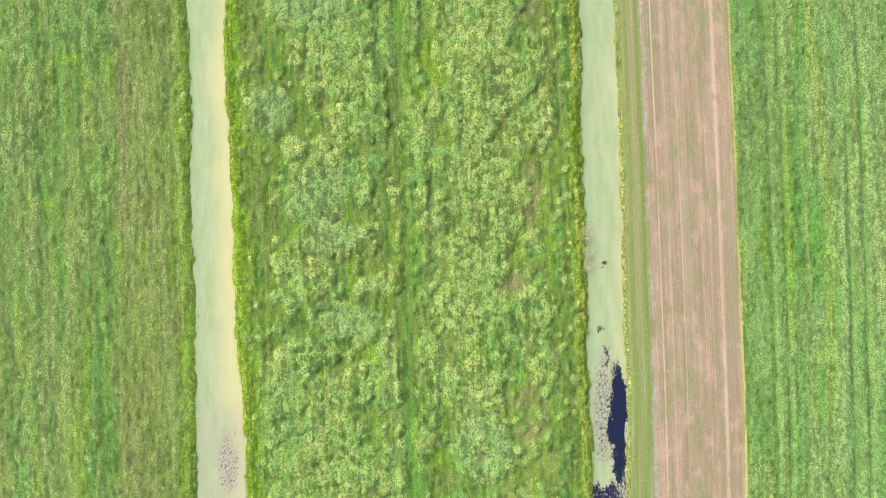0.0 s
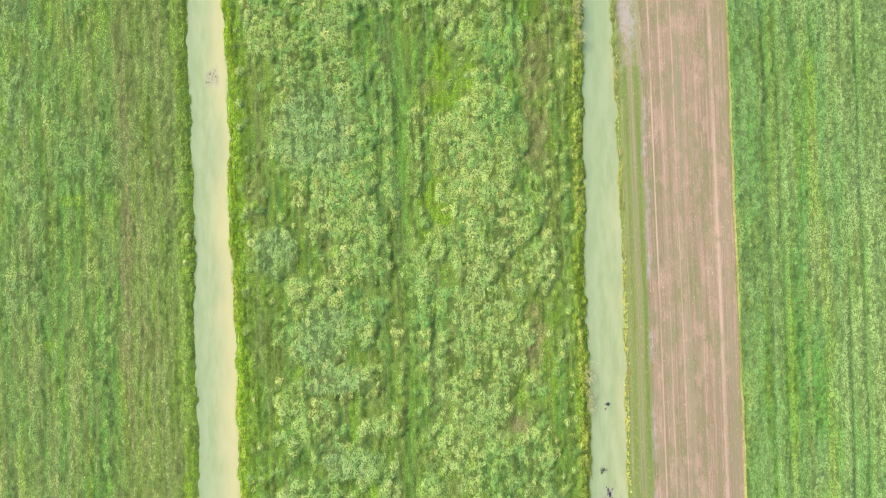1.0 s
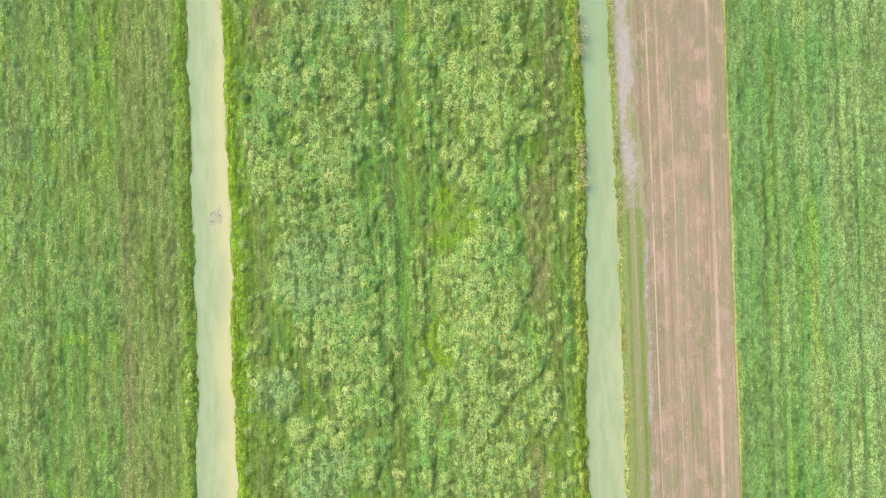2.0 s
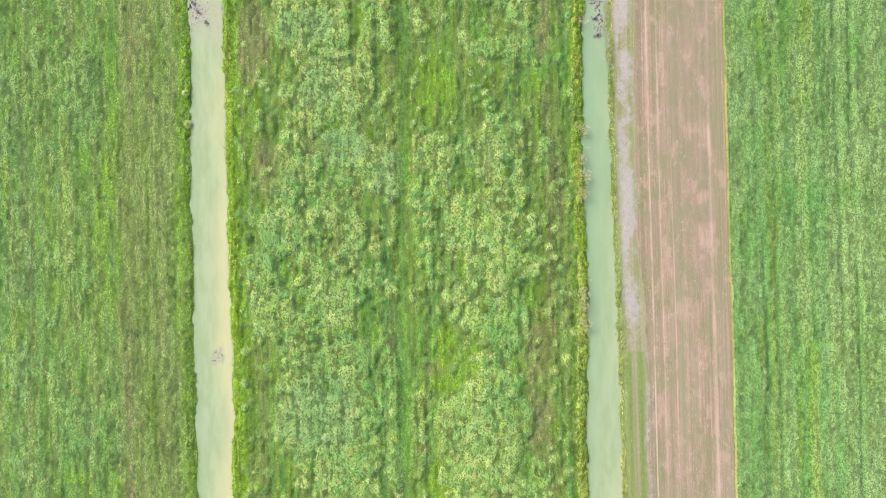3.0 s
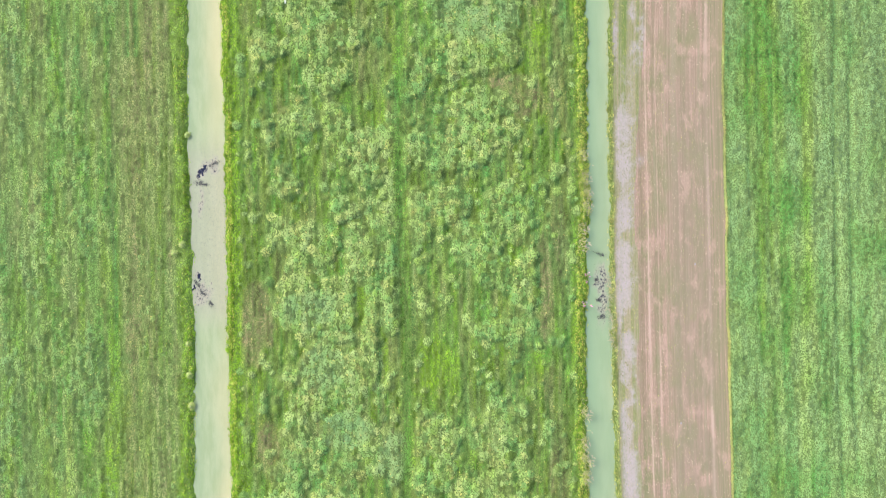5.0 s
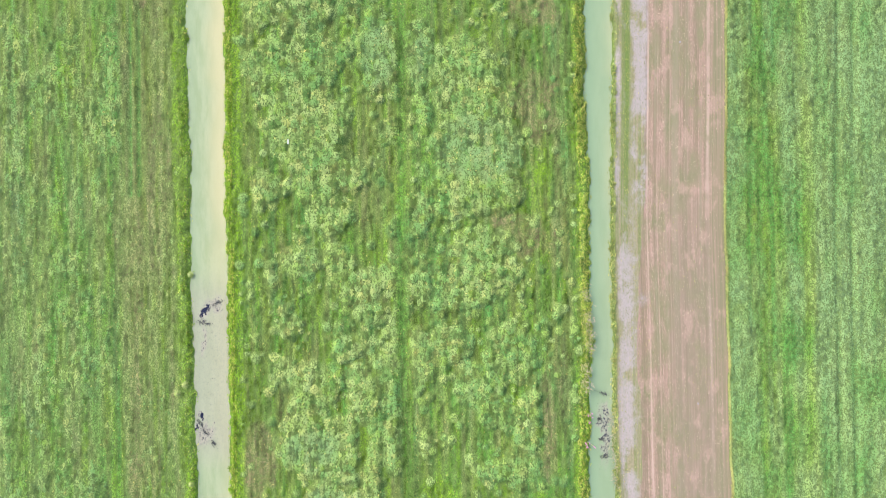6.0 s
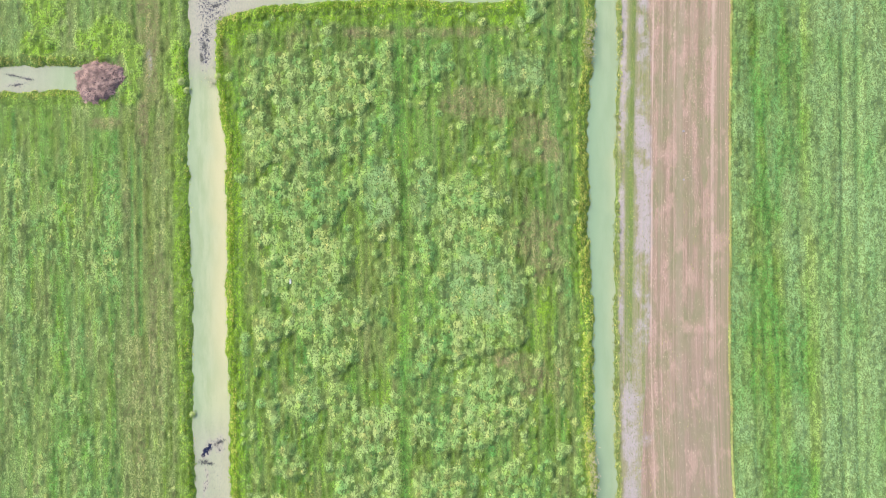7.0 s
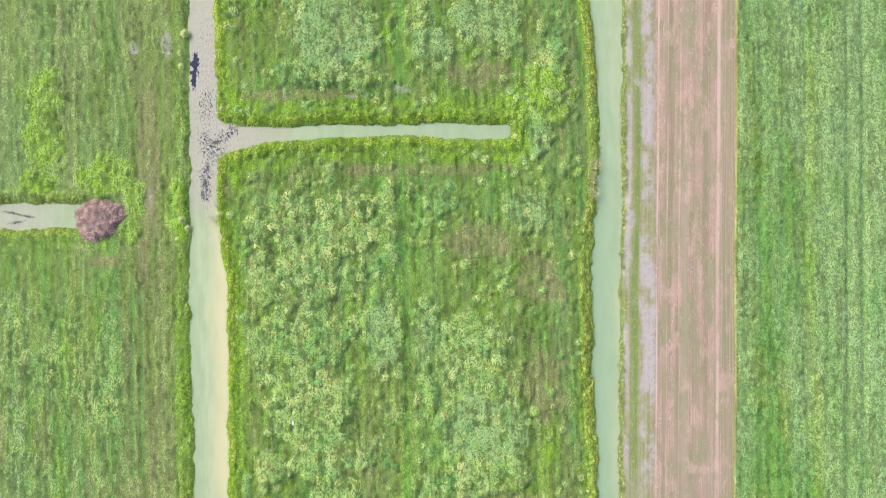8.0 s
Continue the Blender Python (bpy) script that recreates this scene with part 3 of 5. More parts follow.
def land(x, y):
    """All that the lie of the land and the plants follow, for arrays of places."""
    f = {}
    f["inside"] = inside = in_water(x, y)
    f["across"] = x - line(CROP_EDGE, y)
    across = f["across"] - (soft_noise(y * 0.4, y * 0 + 2, 91) - 0.5) * 0.12
    soil_from = x - line(SOIL_EDGE, y) + 0.8 * step(38, 48, y) * step(95, 85, y) - (layers(y * 0.3, y * 0 + 5, 92) - 0.5) * 0.5
    ditch = line(EAST_LEFT, y)
    west = x < line(WEST_LEFT, y) + 2
    middle = (~west) & (x < ditch + 1)
    crop = across > 0
    strip = (x >= ditch + 1) & (~crop)
    f["west"], f["middle"], f["crop"], f["strip"] = west, middle, crop, strip
    f["soil"] = step(-0.15, 0.15, soil_from) * step(0.05, -0.05, across)
    stripes = step(0.40, 0.62, layers(across * 1.6, y * 0.02, 93, 3))
    f["soil"] = np.maximum(f["soil"], strip * stripes * 0.40 * step(0.35, 0.9, x - line(EAST_RIGHT, y)))
    noise_a = layers(x * 0.42, y * 0.30, 21, 4)
    noise_b = layers(x * 1.3, y * 0.6, 27, 3)
    noise_c = layers(x * 0.16, y * 0.11, 41, 3)
    noise_d = layers(x * 0.5, y * 0.1, 45, 3)
    rows = layers(x * 0.75, y * 0.05, 33, 3)  # long streaks along the way of mowing
    thread = layers(x * 1.9, y * 0.07, 47, 3) - 0.5
    hair = layers(x * 4.2, y * 0.2, 48, 2) - 0.5
    low = np.maximum(np.maximum(spots(x, y, LOW_1, 51), spots(x, y, LOW_2, 52)), np.maximum(spots(x, y, LOW_3, 53), spots(x, y, LOW_4, 50)))
    tall = np.zeros_like(x)
    for k, rows_of in enumerate((TALL_1, TALL_2, TALL_3, TALL_4, TALL_5, TALL_6, TALL_7)):
        tall = np.maximum(tall, spots(x, y, rows_of, 54 + k, 0.55, 0.10))
    tall_west = np.maximum(spots(x, y, TALL_WEST, 61, 0.9, 0.2), spots(x, y, TALL_NORTH_WEST, 62, 0.9, 0.2))
    nettle = spots(x, y, NETTLES, 58, 0.9) * (~crop)
    gaps = spots(x, y, CROP_GAPS, 59, 1.3, 0.6)
    # colonies of tall pale herbs over a low darker sward
    margin = step(3.0, 1.6, -inside + (noise_a - 0.5) * 1.2)
    east_margin = step(10.4, 11.6, x + (noise_a - 0.5) * 3) * middle
    wild = step(0.52, 0.60, noise_a * 0.62 + noise_b * 0.38) * (1 - low) * (1 - 0.75 * east_margin) * (1 - 0.85 * step(121, 127, y))
    colony = np.maximum(tall * (1 - 0.45 * low), 0.75 * wild) * (1 - margin)
    ridges = 0.5 + 0.5 * np.sin((x + 0.25 * np.sin(y * 0.11)) * 2 * np.pi / 1.75)
    ridged = step(-9.5, -7.5, x) * step(1.0, -1.0, x) * step(0.32, 0.5, layers(x * 0.1, y * 0.07, 61, 2)) * middle
    colony = colony * (1 - 0.5 * ridged * step(0.45, 0.8, ridges))
    trail = np.exp(-((x + 4.35 - 0.2 * np.sin(y * 0.13)) / 0.55) ** 2) * (0.7 + 0.3 * step(0.3, 0.5, layers(x * 0 + 1, y * 0.09, 62, 2))) * middle
    colony = colony * (1 - 0.5 * trail)
    west_rows = step(0.42, 0.60, rows * 0.5 + 0.35 * layers(x * 1.5, y * 0.06, 35, 2) + noise_b * 0.15)
    brown_west = step(-35.6, -33.6, x + (noise_a - 0.5) * 2.0 + 0.8 * (noise_d - 0.5)) * west  # short worn grass beside the ditch
    colony = np.where(west, np.maximum(tall_west * (0.5 + 0.5 * west_rows), 0.6 * west_rows * step(0.44, 0.56, noise_a * 0.6 + noise_b * 0.4)) * (1 - 0.9 * brown_west) * (1 - margin), colony)
    worn_way = np.exp(-((x - np.interp(y, [0, 45, 75, 100], [-34.4, -34.0, -33.2, -32.6]) - 0.8 * (noise_d - 0.5)) / 0.75) ** 2) * west * (0.4 + 0.6 * noise_d)
    bare_west = np.maximum(spots(x, y, [(-41.4, 118.4, 8.8, 2.4)], 60, 0.4), spots(x, y, [(-31.2, 132.0, 2.4, 12.0), (-37.6, 136.6, 1.6, 3.0)], 61, 0.5)) * west
    colony = colony * (1 - bare_west)
    worn_soft = spots(x, y, [(-31.3, 124.8, 0.95, 5.2), (-36.4, 119.0, 2.2, 0.9), (-32.1, 119.0, 0.6, 2.6), (-23.2, 126.4, 0.4, 1.7)], 133, 0.5, 0.5)
    north = step(119, 126, y) * west
    colony = colony * (1 - 0.75 * north)
    low = np.maximum(np.maximum(low, worn_soft), np.maximum(bare_west, np.maximum(0.7 * north, 0.4 * step(95, 103, y) * west) * (1 - nettle)))
    nettle = nettle * (1 - worn_soft)
    ruts = np.zeros_like(x)
    for off in (-0.46, 0.46):
        way = np.interp(y, [100.0, 118.0, 126.0, 133.0, 136.7, 141.9, 147.0, 160.0], [-33.1, -33.0, -33.2, -33.6, -34.2, -35.1, -36.0, -38.0]) + off
        ruts = np.maximum(ruts, np.exp(-((x - way) / 0.26) ** 2) * (y > 96) * np.maximum(step(119, 115, y), step(128, 131, y)))
    ruts = ruts * west
    colony = colony * (1 - 0.85 * ruts)
    f["colony"] = colony = colony * (~crop) * (~strip)
    meadow = 0.06 + 0.16 * noise_b * (1 - 0.6 * low) + colony * (0.62 + 0.3 * noise_b)
    meadow = meadow * (1 - 0.5 * np.maximum(ruts, trail))
    drill = 0.5 + 0.5 * np.sin((across + 0.12 * np.sin(y * 0.21) + 0.2 * noise_b) * 2 * np.pi / 0.95)
    sown = (1 - 0.10 * drill * step(0.35, 0.6, layers(x * 0.3, y * 0.06, 74, 2))) * (0.70 + 0.30 * step(0.35, 0.65, rows * 0.5 + noise_b * 0.5))
    tram, southern, northern = np.zeros_like(x), 0.35 + 0.65 * step(50, 35, y), step(60, 80, y)
    for at, wide, fade in ((3.6, 0.26, southern), (2.6, 0.16, 0.6 * northern), (4.9, 0.16, southern), (7.2, 0.14, 0.6 * northern), (11.8, 0.24, 1), (13.4, 0.24, 1)):
        tram = np.maximum(tram, np.exp(-((across - at - 0.15 * np.sin(y * 0.07)) / wide) ** 2) * step(0.22, 0.42, layers(y * 0.06, y * 0 + at, 71, 2)) * fade)
    hollow = step(0.42, 0.60, layers(x * 0.45, y * 0.22, 131, 3)) * np.maximum(step(5.5, 1.0, across), 0.8 * np.exp(-((across - 2.9) / 0.4) ** 2) * step(80, 95, y)) * step(0.15, 0.4, across)
    sown = sown * (1 - 0.45 * hollow)
    swell = (layers(x * 0.32, y * 0.20, 135, 2) - 0.5) * (0.35 + 0.65 * step(35, 60, y))  # broad uneven stands in the crop
    sown = sown * (1 - 0.6 * tram) * (1 - 0.6 * gaps) * step(0.0, 0.25, across)
    verge = 0.10 + 0.18 * noise_b
    growth = np.where(crop, sown, np.where(strip, verge * (1 - f["soil"]), np.maximum(meadow, nettle * (0.8 + 0.2 * noise_b))))
    beside = x - line(EAST_RIGHT, y)
    grit = layers(x * 0.75, y * 0.42, 66, 4)
    lilac = step(0.18, 0.56, grit) * step(0.4, 1.1, beside) * step(3.3, 1.9, beside) * step(30, 40, y) * step(100, 88, y)
    strand = layers(y * 0.22, y * 0 + 3, 87, 3)
    north_lilac = np.maximum(step(0.2, 0.6, beside) * step(1.4, 0.8, beside) * step(0.12, 0.50, strand), step(0.24, 0.58, grit) * step(1.5, 2.5, beside) * step(0.6, -0.3, soil_from)) * step(88, 100, y)
    ashen = np.maximum(np.maximum(0.75 * lilac, 0.75 * north_lilac) * strip, 0.6 * step(0.34, 0.62, grit) * spots(x, y, ASHEN, 63, 1.2, 0.8))
    ashen = np.maximum(ashen, 0.55 * step(0.2, 0.5, strand) * (np.exp(-((soil_from - 0.1) / 0.35) ** 2) + 0.7 * np.exp(-((beside - 0.62) / 0.12) ** 2)) * step(40, 32, y) * (x > ditch + 1))
    ashen = np.maximum(ashen, 0.55 * spots(x, y, ASH_HEAPS, 69, 0.8, 0.5))
    lanes = np.where(y < 34, np.maximum(np.exp(-((beside - 1.05) / 0.38) ** 2), np.exp(-((beside - 2.35) / 0.38) ** 2)), step(88, 100, y) * np.exp(-((beside - 1.65) / 0.5) ** 2))
    f["lanes"] = lanes * strip
    f["verge"] = strip * step(0.3, 0.8, beside) * (1 - 0.8 * lanes)
    growth = growth * (1 - 0.9 * ashen)
    f["growth"] = growth = growth * step(0.1, 0.5, -inside)
    f["nettle"], f["ashen"], f["bare"], f["low"], f["ruts"], f["trail"] = nettle, ashen, spots(x, y, BARE, 64, 1.4, 0.9), low, ruts, trail
    f["mud"] = step(-0.05, 0.15, inside)
    # kinds of plants in the low sward; the heads get theirs one by one
    dry_spot = spots(x, y, DRY_SPOTS, 67, 1.2, 0.4)
    yellow = spots(x, y, YELLOW_GREEN, 65, 0.9, 0.4)
    wider = 1 + 0.5 * (y > 126) * (y < 137) * (x > -24) * (x < 9)
    bank = step(2.3, 1.2, -inside / wider + (noise_b - 0.5) * 0.8) * (inside < 0) * (~strip)
    f["pale"] = np.clip(0.12 - 0.10 * low + (0.9 + 0.3 * west) * thread + (0.7 + 0.5 * west) * hair + 0.25 * (noise_b - 0.5) + (0.74 * (1 - brown_west) + 0.32 * brown_west) * west * (1 - 0.7 * bare_west), 0, 1)
    cool = step(0.50, 0.66, noise_c * 0.55 + noise_d * 0.45)
    # cool green plants, and dark teal shade between clumps put into the colour
    f["teal"] = np.clip(0.10 + 0.45 * cool + 0.7 * step(0.08, 0.25, layers(x * 2.4, y * 0.12, 49, 2) - 0.42) * (1 - low * 0.5) + 0.5 * ridged * ridges**2, 0, 1) * (1 - 0.85 * brown_west)
    f["fresh"] = np.clip(0.22 + 0.9 * (noise_d - 0.5) - 0.6 * hair + 0.5 * yellow + 0.75 * bank - 0.5 * east_margin - 0.3 * brown_west, 0, 1)
    f["dry"] = np.clip(0.10 + 0.7 * hair + 0.55 * thread + 0.62 * dry_spot + 0.20 * east_margin * step(25, 45, y) * (0.3 + noise_b) + 0.13 * brown_west * (0.5 + noise_d) + 0.45 * worn_way + 0.25 * step(0.52, 0.72, layers(x * 0.8, y * 0.18, 112, 3)) - 0.5 * bank - 0.4 * yellow, 0, 1)
    # long streaks along the way of mowing
    streak_a, streak_b, streak_c = layers(x * 1.0, y * 0.045, 121, 2), layers(x * 0.8, y * 0.04, 122, 2), layers(x * 0.75, y * 0.09, 123, 2)
    grassy = west * (1 - 0.8 * brown_west)
    f["teal"] = np.clip(f["teal"] + 0.85 * step(0.54, 0.70, streak_a) * grassy + 0.35 * step(0.58, 0.72, streak_a) * middle, 0, 1)
    f["pale"] = np.clip(f["pale"] + 0.55 * (step(0.50, 0.70, streak_b) - 0.35) * grassy, 0, 1)
    f["fresh"] = np.clip(f["fresh"] + 0.45 * step(0.58, 0.74, streak_c) * (grassy + 0.6 * middle * (1 - east_margin)), 0, 1)
    # the crop: sage green with a yellow-green band and cool hollows
    yellow_row = np.exp(-((across - 8.3 - 0.3 * np.sin(y * 0.09)) / 0.8) ** 2) * crop * step(0.30, 0.55, layers(x * 0.25, y * 0.14, 72, 2))
    f["pale"] = np.where(crop, np.clip(0.62 - 0.22 * drill - 0.6 * tram + 0.40 * step(6.0, 9.0, across) + 0.6 * thread + 0.9 * hair - 0.6 * gaps - 0.45 * hollow + 1.8 * swell - 0.30 * step(6.5, 4.0, across), 0, 1), f["pale"])
    f["teal"] = np.where(crop, np.clip(0.36 + 0.5 * gaps + 0.6 * hollow - 1.6 * swell + 0.8 * tram + 1.1 * (noise_b - 0.5) * step(9.0, 2.0, across) + 0.9 * (noise_d - 0.5) - 0.8 * thread, 0, 1), f["teal"])
    f["fresh"] = np.where(crop, 0.36 * yellow_row * (0.5 + 0.5 * step(20, 45, y)) + 0.02, f["fresh"])
    f["teal"] = np.clip(f["teal"] + crop * (0.75 * step(0.54, 0.66, streak_a) - 0.15), 0, 1)
    f["fresh"] = np.clip(f["fresh"] + (0.12 + 0.20 * step(50, 30, y)) * crop * step(0.55, 0.70, streak_b) * step(2.0, 4.0, across) * step(11.5, 9.0, across), 0, 1)
    f["dry"] = np.where(crop, np.clip(0.12 * gaps + 0.1 * hair, 0, 1), f["dry"])
    f["dry"] = np.where(strip, np.clip(0.5 + 0.5 * hair - np.where(y < 40, 0.3, 0.2) * f["lanes"], 0, 1), f["dry"])
    f["fresh"], f["teal"] = np.where(strip, 0.1 + np.where(y < 40, 0.4, 0.15) * f["lanes"], f["fresh"]), np.where(strip, 0.1 + 0.15 * f["lanes"], f["teal"])
    f["teal"] = np.maximum(f["teal"], np.maximum(0.9 * trail, 0.95 * ruts)) * (1 - 0.9 * nettle) * (1 - 0.7 * bank)
    for key in ("pale", "fresh", "dry"):
        f[key] = f[key] * (1 - 0.8 * trail) * (1 - 0.85 * ruts)
    f["fresh"] = np.clip((f["fresh"] + 0.28 * trail) * (1 - 0.6 * north) + 0.74 * nettle, 0, 1)
    f["pale"] = np.clip(f["pale"] + 0.9 * nettle + 0.14 * north, 0, 1)
    f["teal"] = f["teal"] * (1 - 0.5 * north)
    f["dry"] = np.clip(f["dry"] + 0.7 * worn_soft * (0.6 + noise_b), 0, 1) * (1 - 0.9 * nettle)
    f["cool"], f["tram"] = cool, tram * crop
    beds = spots(x, y, SAGE_BEDS, 68, 0.6, 0.2) * colony
    far_west = step(-41.5, -44.5, x + 2.0 * (noise_a - 0.5)) * west * step(0.35, 0.55, noise_d)
    f["beds"] = beds
    f["sage"] = np.clip(np.where(crop, 0.38 + 0.14 * step(30, 60, y) + 0.1 * step(6.0, 9.0, across) + 0.14 * step(60, 120, y) + 0.25 * hollow + 0.9 * swell + 0.5 * (noise_b - 0.5) + 0.7 * (streak_c - 0.5) - 0.5 * yellow_row - 0.5 * step(0.55, 0.70, streak_b) * step(11.5, 9.0, across), 0.65 * beds + 0.45 * far_west + 0.30 * cool * west * (1 - brown_west)), 0, 1) * (~strip) * (1 - nettle)
    return f


# ---- canopy: the height of plants on a fine net ----
STEP = 0.25
FINE = 0.125  # heads of plants are kept on a net twice as fine
X0, X1, Y0, Y1 = -58.0, 58.0, -42.0, 160.0
gx, gy = np.arange(X0, X1 + 0.01, STEP), np.arange(Y0, Y1 + 0.01, STEP)
fx, fy = np.arange(X0, X1 + 0.01, FINE), np.arange(Y0, Y1 + 0.01, FINE)
MX, MY = np.meshgrid(gx, gy)
LAND = land(MX, MY)
rng = np.random.default_rng(5)


def sample(net, x, y):
    size = STEP if net.shape[1] == len(gx) else FINE
    u, v = np.clip((x - X0) / size, 0, net.shape[1] - 1.001), np.clip((y - Y0) / size, 0, net.shape[0] - 1.001)
    i, j = u.astype(int), v.astype(int)
    u, v = u - i, v - j
    return (net[j, i] * (1 - u) + net[j, i + 1] * u) * (1 - v) + (net[j + 1, i] * (1 - u) + net[j + 1, i + 1] * u) * v


def finer(net):
    """The same net at half the mesh width."""
    out = np.zeros((2 * net.shape[0] - 1, 2 * net.shape[1] - 1))
    out[::2, ::2] = net
    out[::2, 1::2] = (out[::2, :-2:2] + out[::2, 2::2]) / 2
    out[1::2] = (out[:-2:2] + out[2::2]) / 2
    return out


heads = np.zeros((len(fy), len(fx)))
TONE = np.full_like(heads, 0.5)  # each head of plants has a shade of its own
KIND = np.full_like(heads, 0.5)  # and a kind of its own
PALER = np.zeros_like(heads)  # how far a head shows pale tops
buds = np.zeros_like(heads)  # small tufts on top of the heads
FLECK = np.full_like(heads, 0.5)  # and their shades


def clumps(count, x0, x1, keep, r0, r1, h0, h1, paler=0.0, stretch=1.15, y0=Y0 + 2, y1=Y1 - 2):
    """Rounded heads of plants, raised where keep(x, y) allows."""
    cx, cy = rng.uniform(x0, x1, count), rng.uniform(y0, y1, count)
    chosen = keep(cx, cy) > rng.random(count)
    size = rng.random(count) ** 1.5
    for px, py, k in zip(cx[chosen], cy[chosen], size[chosen]):
        r, h = r0 + (r1 - r0) * k, h0 + (h1 - h0) * (0.35 * rng.random() + 0.65 * k)
        i0, i1 = int((px - r - X0) / FINE) + 1, int((px + r - X0) / FINE) + 1
        j0, j1 = int((py - r * stretch - Y0) / FINE) + 1, int((py + r * stretch - Y0) / FINE) + 1
        d = ((fx[i0:i1][None, :] - px) ** 2 + ((fy[j0:j1][:, None] - py) / stretch) ** 2) / (r * r)
        dome = h * np.sqrt(np.clip(1 - d, 0, 1))
        old = heads[j0:j1, i0:i1]
        higher = dome > old
        old[higher] = dome[higher]
        TONE[j0:j1, i0:i1][higher] = rng.random()
        KIND[j0:j1, i0:i1][higher] = rng.random()
        PALER[j0:j1, i0:i1][higher] = paler


at = lambda key: (lambda x, y: sample(LAND[key].astype(float), x, y))
GROWTH, inside_of, colony_of = LAND["growth"], at("inside"), at("colony")
# low tussocks first, then dense colonies, then single heads
clumps(26000, -22, 14.2, lambda x, y: 0.5 * (inside_of(x, y) < -0.8) * (colony_of(x, y) < 0.3), 0.2, 0.36, 0.04, 0.11, 0.12, 2.2)
clumps(22000, -50, -27.6, lambda x, y: 0.5 * (1 - 0.7 * at("low")(x, y)) * (inside_of(x, y) < -0.8) * (colony_of(x, y) < 0.3), 0.2, 0.36, 0.04, 0.12, 0.2, 2.2)
clumps(60000, -23, 14.5, lambda x, y: step(0.35, 0.65, colony_of(x, y)) * (inside_of(x, y) < -1.2), 0.26, 0.74, 0.06, 0.20, 0.9, 1.05)
clumps(34000, -57, -27.5, lambda x, y: step(0.25, 0.6, colony_of(x, y)) * (inside_of(x, y) < -1.2), 0.20, 0.48, 0.05, 0.13, 0.85, 1.4)
clumps(22000, -23, 14.5, lambda x, y: np.where(at("low")(x, y) > 0.5, 0.07, 0.18) * (1 - at("trail")(x, y)) * (inside_of(x, y) < -1.3), 0.24, 0.58, 0.16, 0.34, 1.0, 1.0)
clumps(24000, -50, -27.5, lambda x, y: 0.30 * (1 - 0.85 * at("low")(x, y)) * (inside_of(x, y) < -1.2), 0.13, 0.30, 0.05, 0.11, 0.85, 1.2)
clumps(40000, 31, 50, lambda x, y: (0.25 + 0.75 * sample(GROWTH, x, y)) * (at("across")(x, y) > 0.4), 0.15, 0.34, 0.05, 0.14, 0.5, 1.4)
clumps(4000, -47, 13.5, at("nettle"), 0.2, 0.5, 0.15, 0.40, 0.35)
edge_ring = lambda x, y: (inside_of(x, y) < -0.15) * (inside_of(x, y) > -1.2) * (at("ashen")(x, y) < 0.5)
sparse = lambda x, y: edge_ring(x, y) * (0.1 + 0.9 * step(0.42, 0.58, layers(x * 1.2, y * 0.6, 132, 2)))
clumps(16000, -28.9, -25, sparse, 0.14, 0.34, 0.05, 0.15, 0.5)
clumps(16000, -25, -20.5, edge_ring, 0.14, 0.34, 0.05, 0.18, 0.2)
clumps(20000, 13.2, 20.2, lambda x, y: edge_ring(x, y) * ((x < 16.6) | (inside_of(x, y) > np.where(y < 34, -0.4, -0.58))), 0.14, 0.34, 0.08, 0.28, 0.2)
clumps(12000, -22, 8.5, edge_ring, 0.15, 0.36, 0.08, 0.3, 0.2, y0=128, y1=136)
clumps(6000, -57, -36, edge_ring, 0.15, 0.36, 0.08, 0.28, 0.2, y0=120, y1=128)



def tufts(count, x0, x1, keep, r0, r1, h0, h1, stretch):
    """Small tufts over all that grows, each with a shade of its own."""
    cx, cy = rng.uniform(x0, x1, count), rng.uniform(Y0 + 2, Y1 - 2, count)
    chosen = keep(cx, cy) > rng.random(count)
    for px, py, k, shade in zip(cx[chosen], cy[chosen], rng.random(count), rng.random(count)):
        r = r0 + (r1 - r0) * k
        i0, i1 = int((px - r - X0) / FINE) + 1, int((px + r - X0) / FINE) + 1
        j0, j1 = int((py - r * stretch - Y0) / FINE) + 1, int((py + r * stretch - Y0) / FINE) + 1
        d = ((fx[i0:i1][None, :] - px) ** 2 + ((fy[j0:j1][:, None] - py) / stretch) ** 2) / (r * r)
        dome = (h0 + (h1 - h0) * shade) * np.clip(1 - d, 0, 1)
        higher = dome > buds[j0:j1, i0:i1]
        buds[j0:j1, i0:i1][higher] = dome[higher]
        FLECK[j0:j1, i0:i1][higher] = shade


tufts(130000, -23, 14.5, lambda x, y: (0.38 - 0.25 * at("low")(x, y) + 0.6 * colony_of(x, y)) * (inside_of(x, y) < -1.0), 0.18, 0.38, 0.03, 0.13, 1.2)
tufts(90000, -50, -27.5, lambda x, y: (0.45 - 0.35 * at("low")(x, y) + 0.5 * colony_of(x, y)) * (inside_of(x, y) < -1.0), 0.17, 0.34, 0.02, 0.07, 1.5)
tufts(90000, 30.2, 50, lambda x, y: 0.9 * (at("across")(x, y) > 0.25), 0.16, 0.32, 0.03, 0.10, 1.4)
worn = finer(np.maximum(np.maximum(LAND["ruts"], LAND["trail"]), LAND["tram"]))
heads *= (1 - 0.65 * worn) * (1 - 0.45 * finer(LAND["beds"]))
buds *= 1 - 0.7 * worn
is_crop = finer(LAND["crop"].astype(float))
headed = step(0.03, 0.09, heads) * (1 - worn) * (1 - 0.45 * is_crop)
TINT = {key: finer(LAND[key].astype(float)) for key in ("pale", "teal", "fresh", "sage", "dry")}
cool = finer(LAND["cool"])
show = headed * PALER
